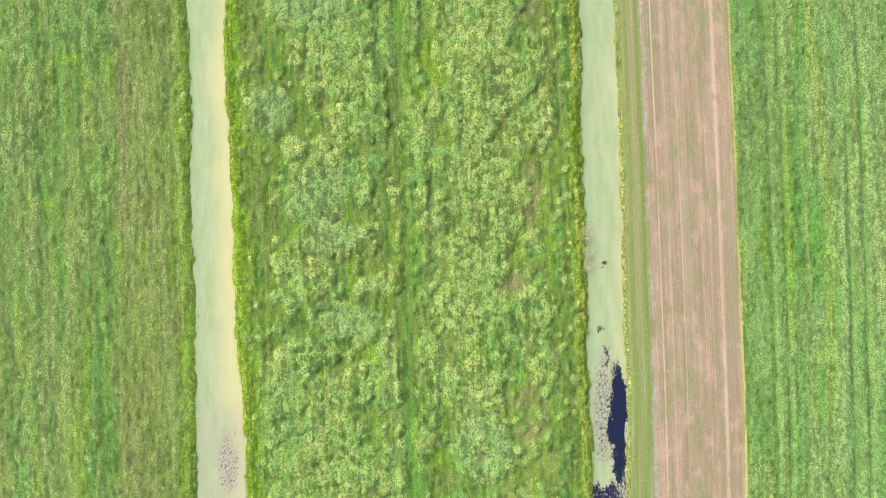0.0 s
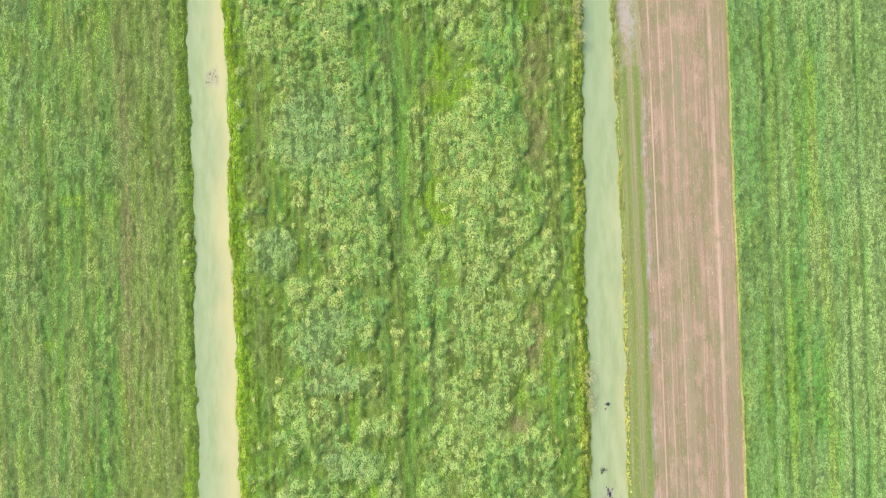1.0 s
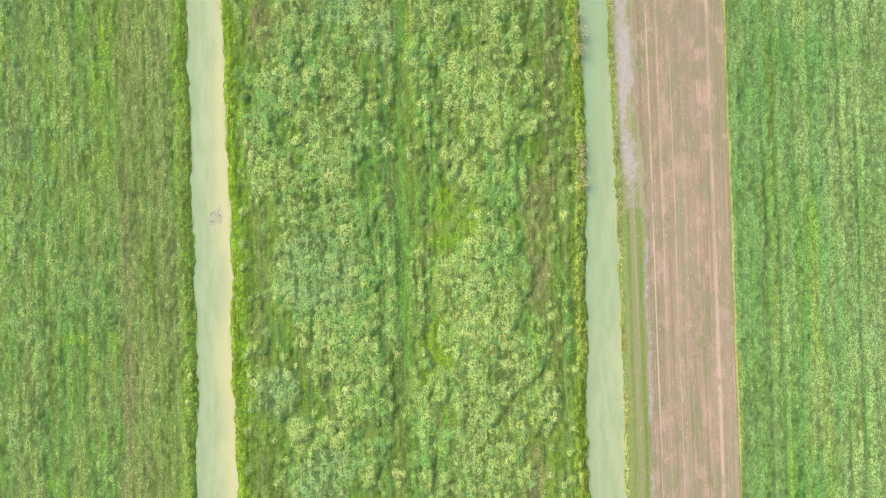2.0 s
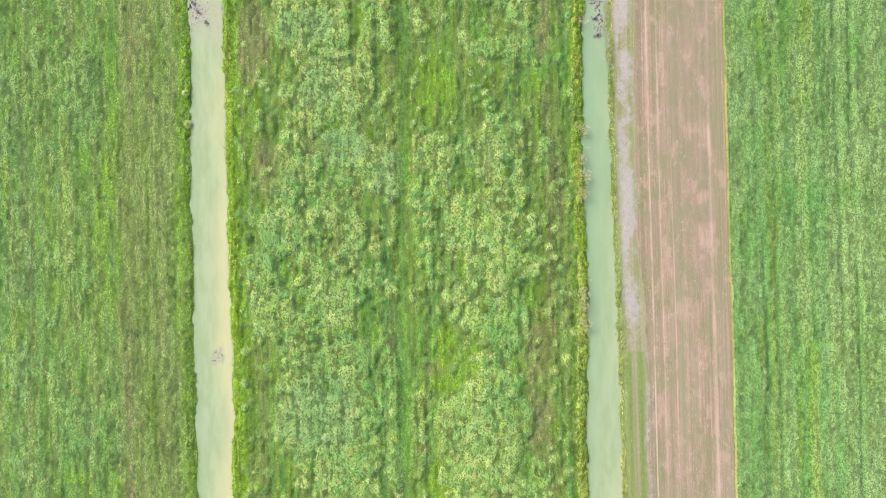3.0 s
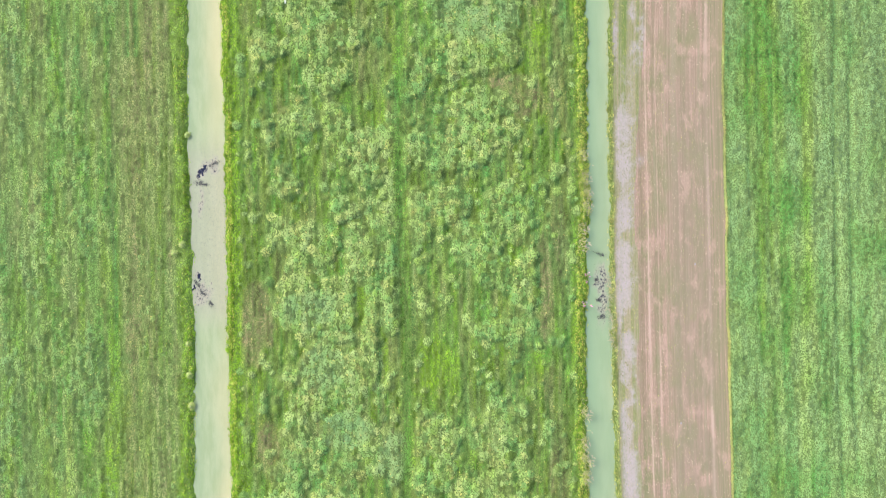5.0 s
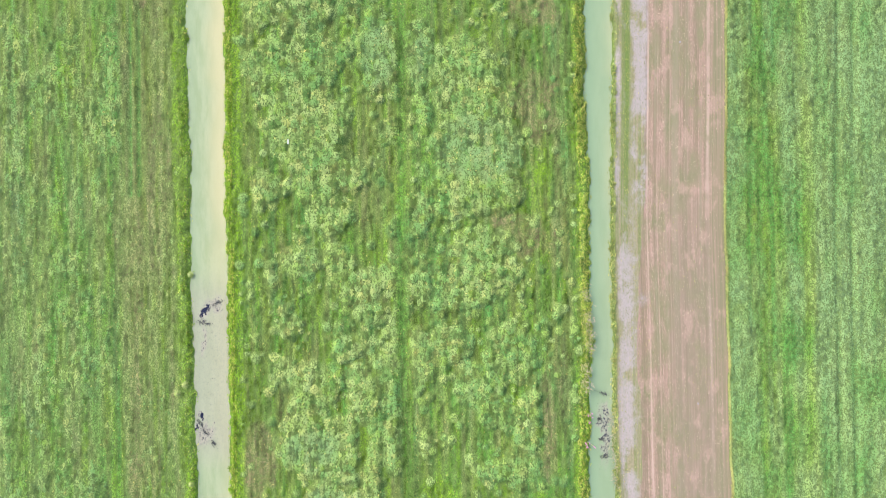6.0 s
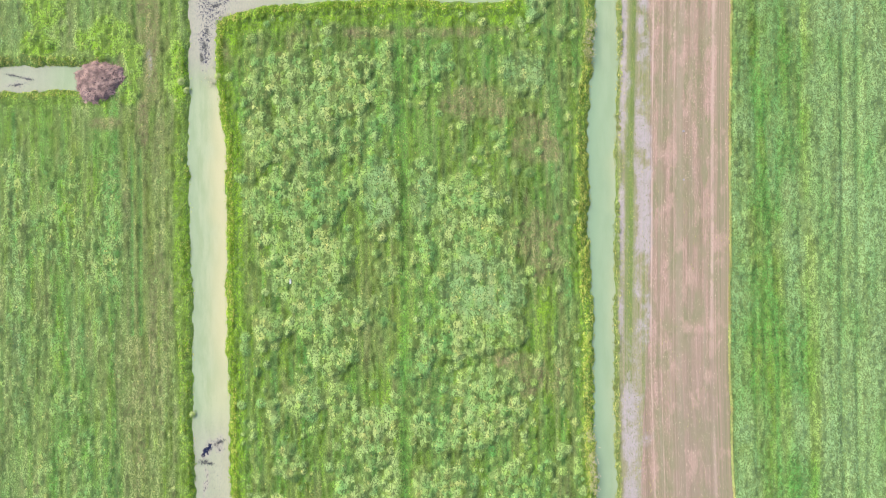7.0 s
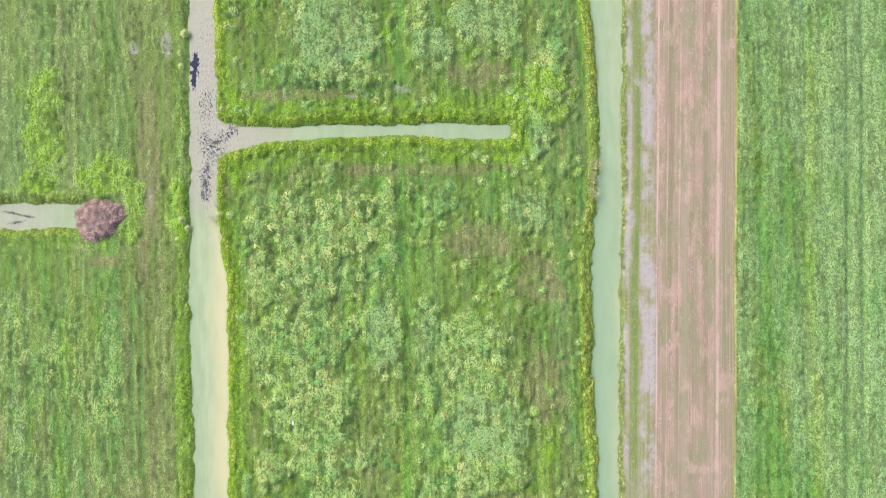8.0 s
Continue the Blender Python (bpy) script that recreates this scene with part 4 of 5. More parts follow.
TINT["pale"] = np.clip(TINT["pale"] * (1 - show) + show * (0.50 + 0.58 * TONE), 0, 1)
TINT["teal"] = np.clip(TINT["teal"] * (1 - 0.8 * show) + show * (0.42 * step(0.62, 0.9, KIND + 0.35 * cool) + 0.12 * cool), 0, 1)
TINT["fresh"] = np.clip(TINT["fresh"] * (1 - 0.85 * show) + show * 0.35 * step(0.22, 0.05, KIND) * (1 - 0.8 * is_crop), 0, 1)
TINT["sage"] = np.clip(TINT["sage"] * (0.4 + 0.6 * show) + 0.25 * show * cool * step(0.6, 0.9, KIND), 0, 1) * (1 - is_crop) + is_crop * TINT["sage"]
TINT["dry"] = np.clip(TINT["dry"] * (1 - 0.9 * show), 0, 1)
TINT["straw"] = show * 0.30 * step(0.40, 0.55, KIND) * step(0.62, 0.50, KIND)  # some heads in seed are cream-coloured
height_gain = np.where(LAND["crop"], 0.24, np.where(LAND["west"], 0.15, 0.28))
rough = (layers(MX * 1.1, MY * 0.8, 81, 3) - 0.5) * 0.05
shore = step(0.75, 0.0, -LAND["inside"])
bed = -0.08 * LAND["ruts"] - 0.26 * shore - 0.75 * step(0.0, 0.9, LAND["inside"])
LEVEL = bed + rough * (1 - LAND["soil"] * 0.6) * step(0.0, 0.6, -LAND["inside"])
TOP = finer(LEVEL + GROWTH * height_gain) + buds + heads * (1 - 0.4 * finer(LAND["strip"].astype(float)))
FIELDS = ("pale", "teal", "fresh", "sage", "dry")


def net_mesh(name, verts, quads, material, values, smooth=True):
    me = bpy.data.meshes.new(name)
    me.vertices.add(len(verts))
    me.loops.add(quads.size)
    me.polygons.add(len(quads))
    me.vertices.foreach_set("co", np.ascontiguousarray(verts, np.float32).ravel())
    me.loops.foreach_set("vertex_index", np.ascontiguousarray(quads, np.int32).ravel())
    me.polygons.foreach_set("loop_start", np.arange(len(quads), dtype=np.int32) * quads.shape[1])
    me.update(calc_edges=True)
    me.polygons.foreach_set("use_smooth", np.full(len(quads), smooth))
    for key, v in values.items():
        me.attributes.new(key, "FLOAT", "POINT").data.foreach_set("value", np.ascontiguousarray(v, np.float32).ravel())
    me.materials.append(material)
    return me


def grid_quads(nx, ny):
    k = (np.arange(ny - 1)[:, None] * nx + np.arange(nx - 1)[None, :]).ravel()
    return np.stack([k, k + 1, k + nx + 1, k + nx], 1)


def ground():
    """One sheet out to the horizon; the sward's own relief is in it near by."""
    far = np.array([70, 85, 110, 150, 220, 350, 600, 1100, 2200.0])
    wide = np.concatenate([-far[::-1], gx, far])
    deep = np.concatenate([Y0 - (far[::-1] - 60), gy, Y1 + (far - 60)])
    ax, ay = np.meshgrid(wide, deep)
    inner = (slice(len(far), len(far) + len(gy)), slice(len(far), len(far) + len(gx)))
    sheet = {k: v.astype(float) for k, v in land(ax, ay).items()}
    z = -0.26 * step(0.75, 0, -sheet["inside"]) - 0.75 * step(0, 0.9, sheet["inside"])
    plants = TOP[::2, ::2] - LEVEL
    z[inner] = LEVEL + plants * 0.98 - 0.025 * step(0.0, 0.12, plants)
    for key in FIELDS:
        sheet[key][inner] = TINT[key][::2, ::2]
    away = np.maximum(np.maximum(np.abs(ax) - 49, 0), np.maximum(-34 - ay, ay - 152)).clip(0, 10) / 10
    for key, usual in (("pale", 0.0), ("teal", 0.35), ("fresh", 0.0), ("sage", 0.15), ("dry", 0.1)):
        sheet[key] = sheet[key] * (1 - away) + usual * away
    values = {k: sheet[k] for k in FIELDS + ("soil", "verge", "bare", "ashen", "mud", "across")}
    me = net_mesh("ground", np.stack([ax, ay, z], -1).reshape(-1, 3), grid_quads(len(wide), len(deep)), TURF, values)
    return tagged(new("ground", me), "flat green meadow land cut by straight ditches", "ground", kind="structure")


ground()

CLEAR_EAST = [(17.6, -19.2, 1.0, 7.4, 1.1), (15.4, -27.0, 3.6, 1.8, 0.75), (15.9, -8.9, 0.2, 0.2, 1), (16.6, -11.5, 0.4, 1.8, 0.75), (16.0, -17.6, 1.7, 8.4, 0.47), (15.2, -34, 3.6, 7.5, 1.2),
              (16.6, -1.9, 0.2, 0.2, 0.8), (16.6, 69.9, 0.8, 4.8, 0.5)]
CLEAR_WEST = [(-24.0, -22.0, 1.7, 5.0, 0.43), (-25.8, 70.9, 1.3, 1.3, 0.42), (-26.5, 72.3, 0.4, 0.7, 0.8), (-25, 84.1, 1.6, 1.6, 0.40), (-26.1, 83.3, 0.5, 0.5, 0.8), (-26, 80.8, 0.3, 2.4, 0.45),
              (-26.5, 139.6, 0.45, 2.0, 1.15), (-25.0, 131.3, 2.2, 2.8, 0.50), (-25.7, 126.9, 0.8, 3.4, 0.54), (-25.3, 135.6, 1.6, 2.8, 0.46), (-23.0, 132.4, 1.5, 1.2, 0.52), (-46, 123.6, 2.4, 1.1, 0.34),
              (-24.3, 34.0, 1.2, 1.5, 0.42), (-25.2, 137.0, 2.6, 12.0, 0.33), (-25.6, 78.0, 2.0, 14.0, 0.26)]


def water(name, x0, x1, y0, y1, u, clear, cool, label, scum_and_sky=lambda x, y: 0 * x):
    """A sheet of still water with floating duckweed between the banks."""
    xs, ys = np.arange(x0, x1 + 0.01, 0.2), np.arange(y0, y1 + 0.01, 0.2)
    ax, ay = np.meshgrid(xs, ys)
    side = u(ax, ay)
    ajar = np.zeros_like(ax)
    warp = (layers(ax * 1.2, ay * 0.5, 96, 3) - 0.5) * 1.2 + (layers(ax * 3.6, ay * 2.2, 97, 2) - 0.5) * 0.7
    for cx, cy, rx, ry, much in clear:
        d = np.sqrt(((ax + warp - cx) / rx) ** 2 + ((ay + 2 * warp - cy) / ry) ** 2)
        ajar = np.maximum(ajar, much * step(1.45, 0.35, d))
    wander = layers(ay * 0.15, ay * 0 + 4, 95, 3)
    # the tint turns yellower towards the right side, cooler towards the left
    values = {"clear": ajar, "yellow_tint": step(0.35, 1.0, side + (wander - 0.5) * 0.5) * 0.85 * np.interp(ay, [0, 48, 62, 88, 96, 118, 126], [1, 0.9, 0.45, 0.45, 0.9, 1, 0.3]),
              "cool": np.clip(cool(ax, ay) + 0.35 * step(0.35, 0.0, side), 0, 1), "muddy_and_sky": np.clip(step(0.25, 0.5, ajar) * 0.8 + scum_and_sky(ax, ay), 0, 1)}
    me = net_mesh(name, np.stack([ax, ay, np.full_like(ax, WATER_LEVEL)], -1).reshape(-1, 3), grid_quads(len(xs), len(ys)), WATER, values)
    return tagged(new(name, me), label, "ditch water", kind="structure")


water("water_1", -28.2, -21.0, -44, 162, lambda x, y: np.clip((x - line(WEST_LEFT, y)) / (line(WEST_RIGHT, y) - line(WEST_LEFT, y)), 0, 1), CLEAR_WEST,
      lambda x, y: 0.12 + 0 * x, "still ditch water under pale green duckweed",
      lambda x, y: 0.85 * step(122, 127, y) + 0.5 * step(66, 70, y) * step(89, 84, y) + 0.4 * step(-14, -18, y))
water("water_2", 13.8, 20.2, -44, 162, lambda x, y: 0.55 * np.clip((x - line(EAST_LEFT, y)) / (line(EAST_RIGHT, y) - line(EAST_LEFT, y)), 0, 1), CLEAR_EAST,
      lambda x, y: 0.08 + 0.6 * step(10, 60, y) - 0.4 * step(116, 138, y), "narrow ditch with duckweed and dark open water")
water("water_3", -21.0, 7.6, 130.2, 134.2, lambda x, y: 0.4 + 0 * x, [], lambda x, y: 0.12 + 0.4 * step(-20, -10, x), "blind side ditch filled with duckweed", lambda x, y: 0.85 * step(-14.0, -21.5, x))
# the grey at its west end is sky reflection put into the colour
water("water_4", -62.0, -36.5, 121.6, 126.2, lambda x, y: 0.3 + 0 * x, CLEAR_WEST, lambda x, y: 0.35 + 0 * x, "ditch end with duckweed beside a heap", lambda x, y: 0.5 * step(-40, -44, x))


# ---- leaves ----
def leaves(name, x, y, lift, long, wide, flat, extra, material, label, category, lean=0.55, vivid=1.0):
    """Loose blades and leaves lying on the canopy; one mesh of kind stuff."""
    n = len(x)
    d = 0.2
    z = sample(TOP, x, y)
    nx = -(sample(TOP, x + d, y) - sample(TOP, x - d, y)) / (2 * d)
    ny = -(sample(TOP, x, y + d) - sample(TOP, x, y - d)) / (2 * d)
    normal = np.stack([nx, ny, np.ones(n)], 1) * flat + rng.normal(0, 1, (n, 3)) * np.array([1, 1, 0.4]) * (lean * (0.55 + 0.45 * step(0.1, 0.5, sample(GROWTH, x, y))))[:, None]
    normal[:, 2] = np.abs(normal[:, 2]) + 0.15
    normal /= np.linalg.norm(normal, axis=1)[:, None]
    turn = rng.normal(math.pi / 2, 0.75, n)
    way = np.stack([np.cos(turn), np.sin(turn), np.zeros(n)], 1)
    way -= (way * normal).sum(1)[:, None] * normal
    way /= np.linalg.norm(way, axis=1)[:, None]
    side = np.cross(normal, way)
    c = np.stack([x, y, z + lift], 1)
    long, wide = long[:, None], wide[:, None]
    v = np.stack([c - way * long * 0.5, c + side * wide * 0.5, c + way * long * 0.5 - normal * long * 0.12, c - side * wide * 0.5], 1)
    values = {k: np.repeat(np.clip(extra.get(k, 0) + sample(TINT[k], x, y) + rng.normal(0, 0.05, n), 0, 1), 4) for k in FIELDS}
    near = np.clip(0.5 + 1.0 * (layers(x * 3.0, y * 1.5, 101, 2) - 0.5) + 1.9 * (layers(x * 4.4, y * 0.42, 108, 2) - 0.5) + 1.2 * (layers(x * 1.7, y * 0.11, 104, 2) - 0.5) + 1.3 * (1 - sample(GROWTH, x, y)) * (layers(x * 3.3, y * 0.045, 113, 2) - 0.5), 0, 1)
    cell = np.round((y - Y0) / FINE).astype(int).clip(0, len(fy) - 1), np.round((x - X0) / FINE).astype(int).clip(0, len(fx) - 1)
    spot = 0.45 + 0.55 * np.maximum(sample(LAND["colony"].astype(float), x, y), sample(LAND["crop"].astype(float), x, y))
    spot = np.where(x < -26, np.maximum(spot, 0.7), spot)
    lone = step(0.93, 0.99, PALER[cell]) * step(0.04, 0.10, heads[cell]) * (1 - worn[cell])
    spot = spot * (1 - 0.6 * lone)
    shade = 0.5 + 0.12 * sample(LAND["nettle"].astype(float), x, y) + 0.14 * lone + 0.32 * (near - 0.5) + 0.36 * (TONE[cell] - 0.5) + 0.42 * spot * (FLECK[cell] - 0.5)
    values["luck"] = np.repeat(0.5 + (shade - 0.5) * vivid, 4)
    values["straw"] = np.repeat(np.clip(extra.get("straw", np.zeros(n)) + sample(TINT["straw"], x, y), 0, 1), 4)
    me = net_mesh(name, v.reshape(-1, 3), np.arange(4 * n).reshape(-1, 4), material, values, False)
    return tagged(new(name, me), label, category, kind="stuff")


def scattered(count, x0, x1, y0, y1, keep):
    x, y = rng.uniform(x0, x1, count), rng.uniform(y0, y1, count)
    chosen = keep(x, y) > rng.random(count)
    return x[chosen], y[chosen]


def meadow(name, count, x0, x1, keep, label, category, scale=1.0, vivid=2.0, bleached=0.012, lean=0.12):
    thin = lambda x, y: keep(x, y) * step(56, 48, np.abs(x)) * step(-39, -29, y) * step(157, 147, y)
    x, y = scattered(count, x0, x1, -39, 157, thin)
    g = sample(GROWTH, x, y)
    n = len(x)
    long = (0.23 + 0.04 * g + rng.normal(0, 0.03, n).clip(-0.07, 0.09)) * scale
    wide = long * (0.42 + 0.16 * g)
    straw = (rng.random(n) < bleached) * 0.6
    return leaves(name, x, y, rng.uniform(0.0, 0.03, n), long, wide, 1.0, {"straw": straw}, LEAF, label, category, lean, vivid)


dry_land = lambda x, y: (sample(LAND["inside"], x, y) < -0.25) * (1 - 0.85 * sample(LAND["ashen"], x, y))
meadow("meadow_plants", 510000, -24, 15.2, lambda x, y: dry_land(x, y) * (x > line(WEST_LEFT, y)) * (x < line(EAST_LEFT, y)),
       "rough green meadow herbs and grass in uneven clumps", "meadow plants")
meadow("grassland", 335000, -56, -26.6, lambda x, y: dry_land(x, y) * (x < line(WEST_RIGHT, y) - 2), "olive and green grassland with mown streaks", "grass", 0.95, 1.9)
meadow("crop_plants", 355000, 29.5, 56, lambda x, y: (sample(LAND["across"], x, y) > 0.05) * 1.0, "dense pale green standing crop with tramlines", "crop", 0.85, 1.6, 0.0, 0.13)

x, y = scattered(150000, 17, 31.5, -32, 150, lambda x, y: dry_land(x, y) * (x > line(EAST_RIGHT, y)) * (sample(LAND["across"], x, y) < 0)
                 * np.where(sample(LAND["soil"], x, y) > 0.5, 0.10 * step(0.45, 0.62, layers(x * 0.7, y * 0.22, 97, 3)) + 0.004, np.where(y < 36, 0.12, 0.62) * step(0.62, 0.42, layers(sample(LAND["across"], x, y) * 2.2, y * 0.02, 93, 2)) + 0.06 + 0.45 * sample(LAND["lanes"], x, y)))
leaves("verge_grass", x, y, rng.uniform(0.0, 0.04, len(x)), rng.uniform(0.10, 0.22, len(x)), rng.uniform(0.03, 0.07, len(x)), 1.0,
       {"straw": (rng.random(len(x)) < 0.2) * 0.6, "fresh": -0.3, "dry": 0.1}, LEAF, "short green verge grass and weeds beside stubble", "grass")

banks = lambda x, y: (sample(LAND["inside"], x, y) < 0.15) * (sample(LAND["inside"], x, y) > np.where(x > 16.6, np.where(y < 34, -0.40, -0.58), np.where(x > 10, -1.30, np.where((x < -25) & (x > -31), -1.4, -0.95)))) * (0.35 + 0.65 * (sample(heads, x, y) > 0.08)) * np.clip(0.25 + 1.5 * step(0.3, 0.6, layers(x * 0.8, y * 0.35, 106, 2)), 0, 1) * np.where((x < -25) & (sample(LAND["inside"], x, y) < -0.7), 0.4, 1.0) * np.where((x < -25) & (x > -31), (0.2 + 0.8 * step(0.42, 0.58, layers(x * 1.2, y * 0.6, 132, 2))) * np.where(y > 128, 0.5, 1.0), 1.0)
parts_x, parts_y = [], []
for x0, x1, y0, y1, count in ((-29.3, -20.5, -32, 150, 165000), (13.4, 20.2, -32, 150, 130000), (-21.5, 8.5, 129.5, 135, 14000), (-50, -36, 120.5, 127.5, 9000)):
    x, y = scattered(count, x0, x1, y0, y1, banks)
    parts_x.append(x)
    parts_y.append(y)
x, y = np.concatenate(parts_x), np.concatenate(parts_y)
n = len(x)
ripe = np.maximum(step(0.35, 0.65, layers(x * 0.6, y * 0.22, 107, 2)), x < -34)
ripe = np.maximum(ripe, np.maximum(step(88, 98, y) * (x > 10) * (x < 17), (x > 16.6) * step(38, 32, y)))
ripe = np.maximum(ripe, (y > 126) * (y < 150) * (x > -26) * (x < -20))
by_west, by_branch = (x < -25) & (x > -31), (x > -22) & (x < 9)
straw = np.clip((rng.random(n) < np.where(by_west, 0.4, np.where(x < 9, 0.7, 1.0)) * (0.38 + 0.45 * ripe) * np.where((x > 16.6) & (y > 34), 0.45, 1.0)) * rng.uniform(0.2, 0.75, n), 0, 1)
leaves("bank_plants", x, y, rng.uniform(0.0, 0.16, n), rng.uniform(0.16, 0.34, n), rng.uniform(0.05, 0.12, n), 0.8,
       {"straw": straw, "fresh": np.where(x > 16.6, 0.1, 0.25 + 0.5 * rng.random(n) + 0.1 * by_branch), "pale": 0.25 + 0.35 * ripe + 0.2 * by_west, "dry": np.where(x > 16.6, 0.0, -0.4)}, BANK_LEAF, "yellow-green reeds and weeds on ditch banks", "bank plants", 0.5)

# straw-coloured stems put the sunlit west side of the crop's edge into colour
n = 20000
y = rng.uniform(-32, 150, n)
x = line(CROP_EDGE, y) + (soft_noise(y * 0.4, y * 0 + 2, 91) - 0.5) * 0.12 + rng.normal(0.03, 0.045, n)
leaves("sunlit_fringe", x, y, rng.uniform(0.05, 0.22, n), rng.uniform(0.14, 0.26, n), rng.uniform(0.03, 0.06, n), 1.0,
       {"straw": rng.uniform(0.2, 0.5, n), "fresh": 0.0, "pale": 1.0, "teal": -0.6}, BANK_LEAF, "pale yellow stems standing in for the crop's sunlit edge", "crop", 0.3)

# bits of straw left lying on the stubble
x, y = scattered(60000, 20, 31.5, -32, 150, lambda x, y: (sample(LAND["soil"], x, y) > 0.8) * (sample(LAND["across"], x, y) < -0.1)
                 * (0.10 + 0.5 * step(0.5, 0.66, layers(sample(LAND["across"], x, y) * 3.0, y * 0.06, 98, 2)) + 0.6 * np.exp(-((sample(LAND["across"], x, y) + 8.2) / 0.4) ** 2) * step(30, 45, y)))
n = len(x)
leaves("straw_litter", x, y, rng.uniform(0.0, 0.02, n), rng.uniform(0.10, 0.24, n), rng.uniform(0.02, 0.05, n), 1.0,
       {"straw": rng.uniform(0.55, 1.0, n), "dry": 0.6}, LITTER, "pale straw litter on the mown stubble", "straw", 0.25)


# ---- single things ----
def part(name, bm, material, parent, label=""):
    """Link a bmesh as one mesh object under a thing or a part."""
    me = bpy.data.meshes.new(name)
    bm.to_mesh(me)
    bm.free()
    me.materials.append(material)
    ob = new(name, me)
    ob.parent = parent
    return tagged(ob, label)


def height(x, y):
    return float(sample(LEVEL, np.array([x]), np.array([y]))[0])


def stick(bm, start, end, r0, r1, bend=0.0, sides=4, rings=3):
    """A tapered, slightly bent stalk."""
    a, b = Vector(start), Vector(end)
    way = (b - a).normalized()
    u = way.orthogonal().normalized()
    v = way.cross(u)
    loops = []
    for k in range(rings + 1):
        f = k / rings
        c = a.lerp(b, f) + u * bend * math.sin(f * math.pi)
        rad = r0 + (r1 - r0) * f
        loops.append([bm.verts.new(c + (u * math.cos(q) + v * math.sin(q)) * rad) for q in (2 * math.pi * i / sides for i in range(sides))])
    for lo, hi in zip(loops, loops[1:]):
        for i in range(sides):
            bm.faces.new((lo[i], lo[(i + 1) % sides], hi[(i + 1) % sides], hi[i]))
    bm.faces.new(loops[-1])
    bm.faces.new(loops[0][::-1])


def blade(bm, base, tip, wide, sag=0.0):
    """A long leaf of two bent faces."""
    a, b = Vector(base), Vector(tip)
    side = (b - a).cross(Vector((0, 0, 1)))
    side = side.normalized() * wide * 0.5 if side.length > 1e-4 else Vector((wide * 0.5, 0, 0))
    m = a.lerp(b, 0.55) + Vector((0, 0, sag))
    p = [bm.verts.new(q) for q in (a - side * 0.4, a + side * 0.4, m + side, m - side)]
    t = bm.verts.new(b)
    bm.faces.new(p)
    bm.faces.new((p[3], p[2], t))


def brush_heap(x, y):
    """A heap of cleared ditch plants: a matted core under loose stalks."""
    rnd = random.Random(3)
    root = tagged(new("plant_heap"), "brown heap of dead cleared ditch plants", "plant heap")
    root.location = (x, y, -0.25)
    rim = lambda q: 2.45 + 0.30 * math.sin(2 * q + 0.9) + 0.20 * math.sin(3 * q + 1) + 0.14 * math.sin(5 * q) + 0.12 * math.sin(11 * q + 2) + 0.08 * math.sin(17 * q)
    top = lambda q, f: (1.15 * (1 - f * f) ** 0.7 + 0.16 * noise.noise((math.cos(q) * f * 5, math.sin(q) * f * 5, 2.0))) if f < 1 else 0.0
    bm = bmesh.new()
    rows = []
    for k in range(1, 15):
        f = k / 14
        rows.append([bm.verts.new((math.cos(q) * rim(q) * f, math.sin(q) * rim(q) * f * 1.06, top(q, f))) for q in (2 * math.pi * i / 48 for i in range(48))])
    peak = bm.verts.new((0, 0, 1.2))
    for i in range(48):
        j = (i + 1) % 48
        bm.faces.new((peak, rows[0][i], rows[0][j]))
        for lo, hi in zip(rows, rows[1:]):
            bm.faces.new((lo[i], hi[i], hi[j], lo[j]))
    part("matted_core", bm, DEAD_DARK, root)
    shapes = []
    for k in range(6):
        bm = bmesh.new()
        long = 0.45 + 0.12 * k
        stick(bm, (-long / 2, 0, 0), (long / 2, 0, 0.05), 0.024, 0.010, 0.05 * (k - 2.5), 4, 3)
        shapes.append(part("stalk", bm, DEAD, root).data)
    first = [o for o in root.children if o.name.startswith("stalk")]
    stalks = first + [new("stalk", rnd.choice(shapes)) for _ in range(280)]
    for ob in stalks:
        q, f = rnd.uniform(0, 2 * math.pi), math.sqrt(rnd.random()) * 0.97
        ob.parent = root
        ob.matrix_basis = pose(math.cos(q) * rim(q) * f, math.sin(q) * rim(q) * f * 1.06, top(q, f) + 0.03, rnd.gauss(0, 14), rnd.gauss(0, 14), rnd.uniform(0, 360))
    bm = bmesh.new()
    for _ in range(1500):
        q, f = rnd.uniform(0, 2 * math.pi), math.sqrt(rnd.random()) * 0.99
        c = Vector((math.cos(q) * rim(q) * f, math.sin(q) * rim(q) * f * 1.06, top(q, f) + 0.05))
        d = Vector((rnd.gauss(0, 1), rnd.gauss(0, 1), rnd.gauss(0, 0.35))).normalized() * rnd.uniform(0.1, 0.24)
        blade(bm, c - d, c + d, rnd.uniform(0.05, 0.12), 0.03)
    tagged(part("loose_leaves", bm, DEAD, root), kind="stuff")
    return root


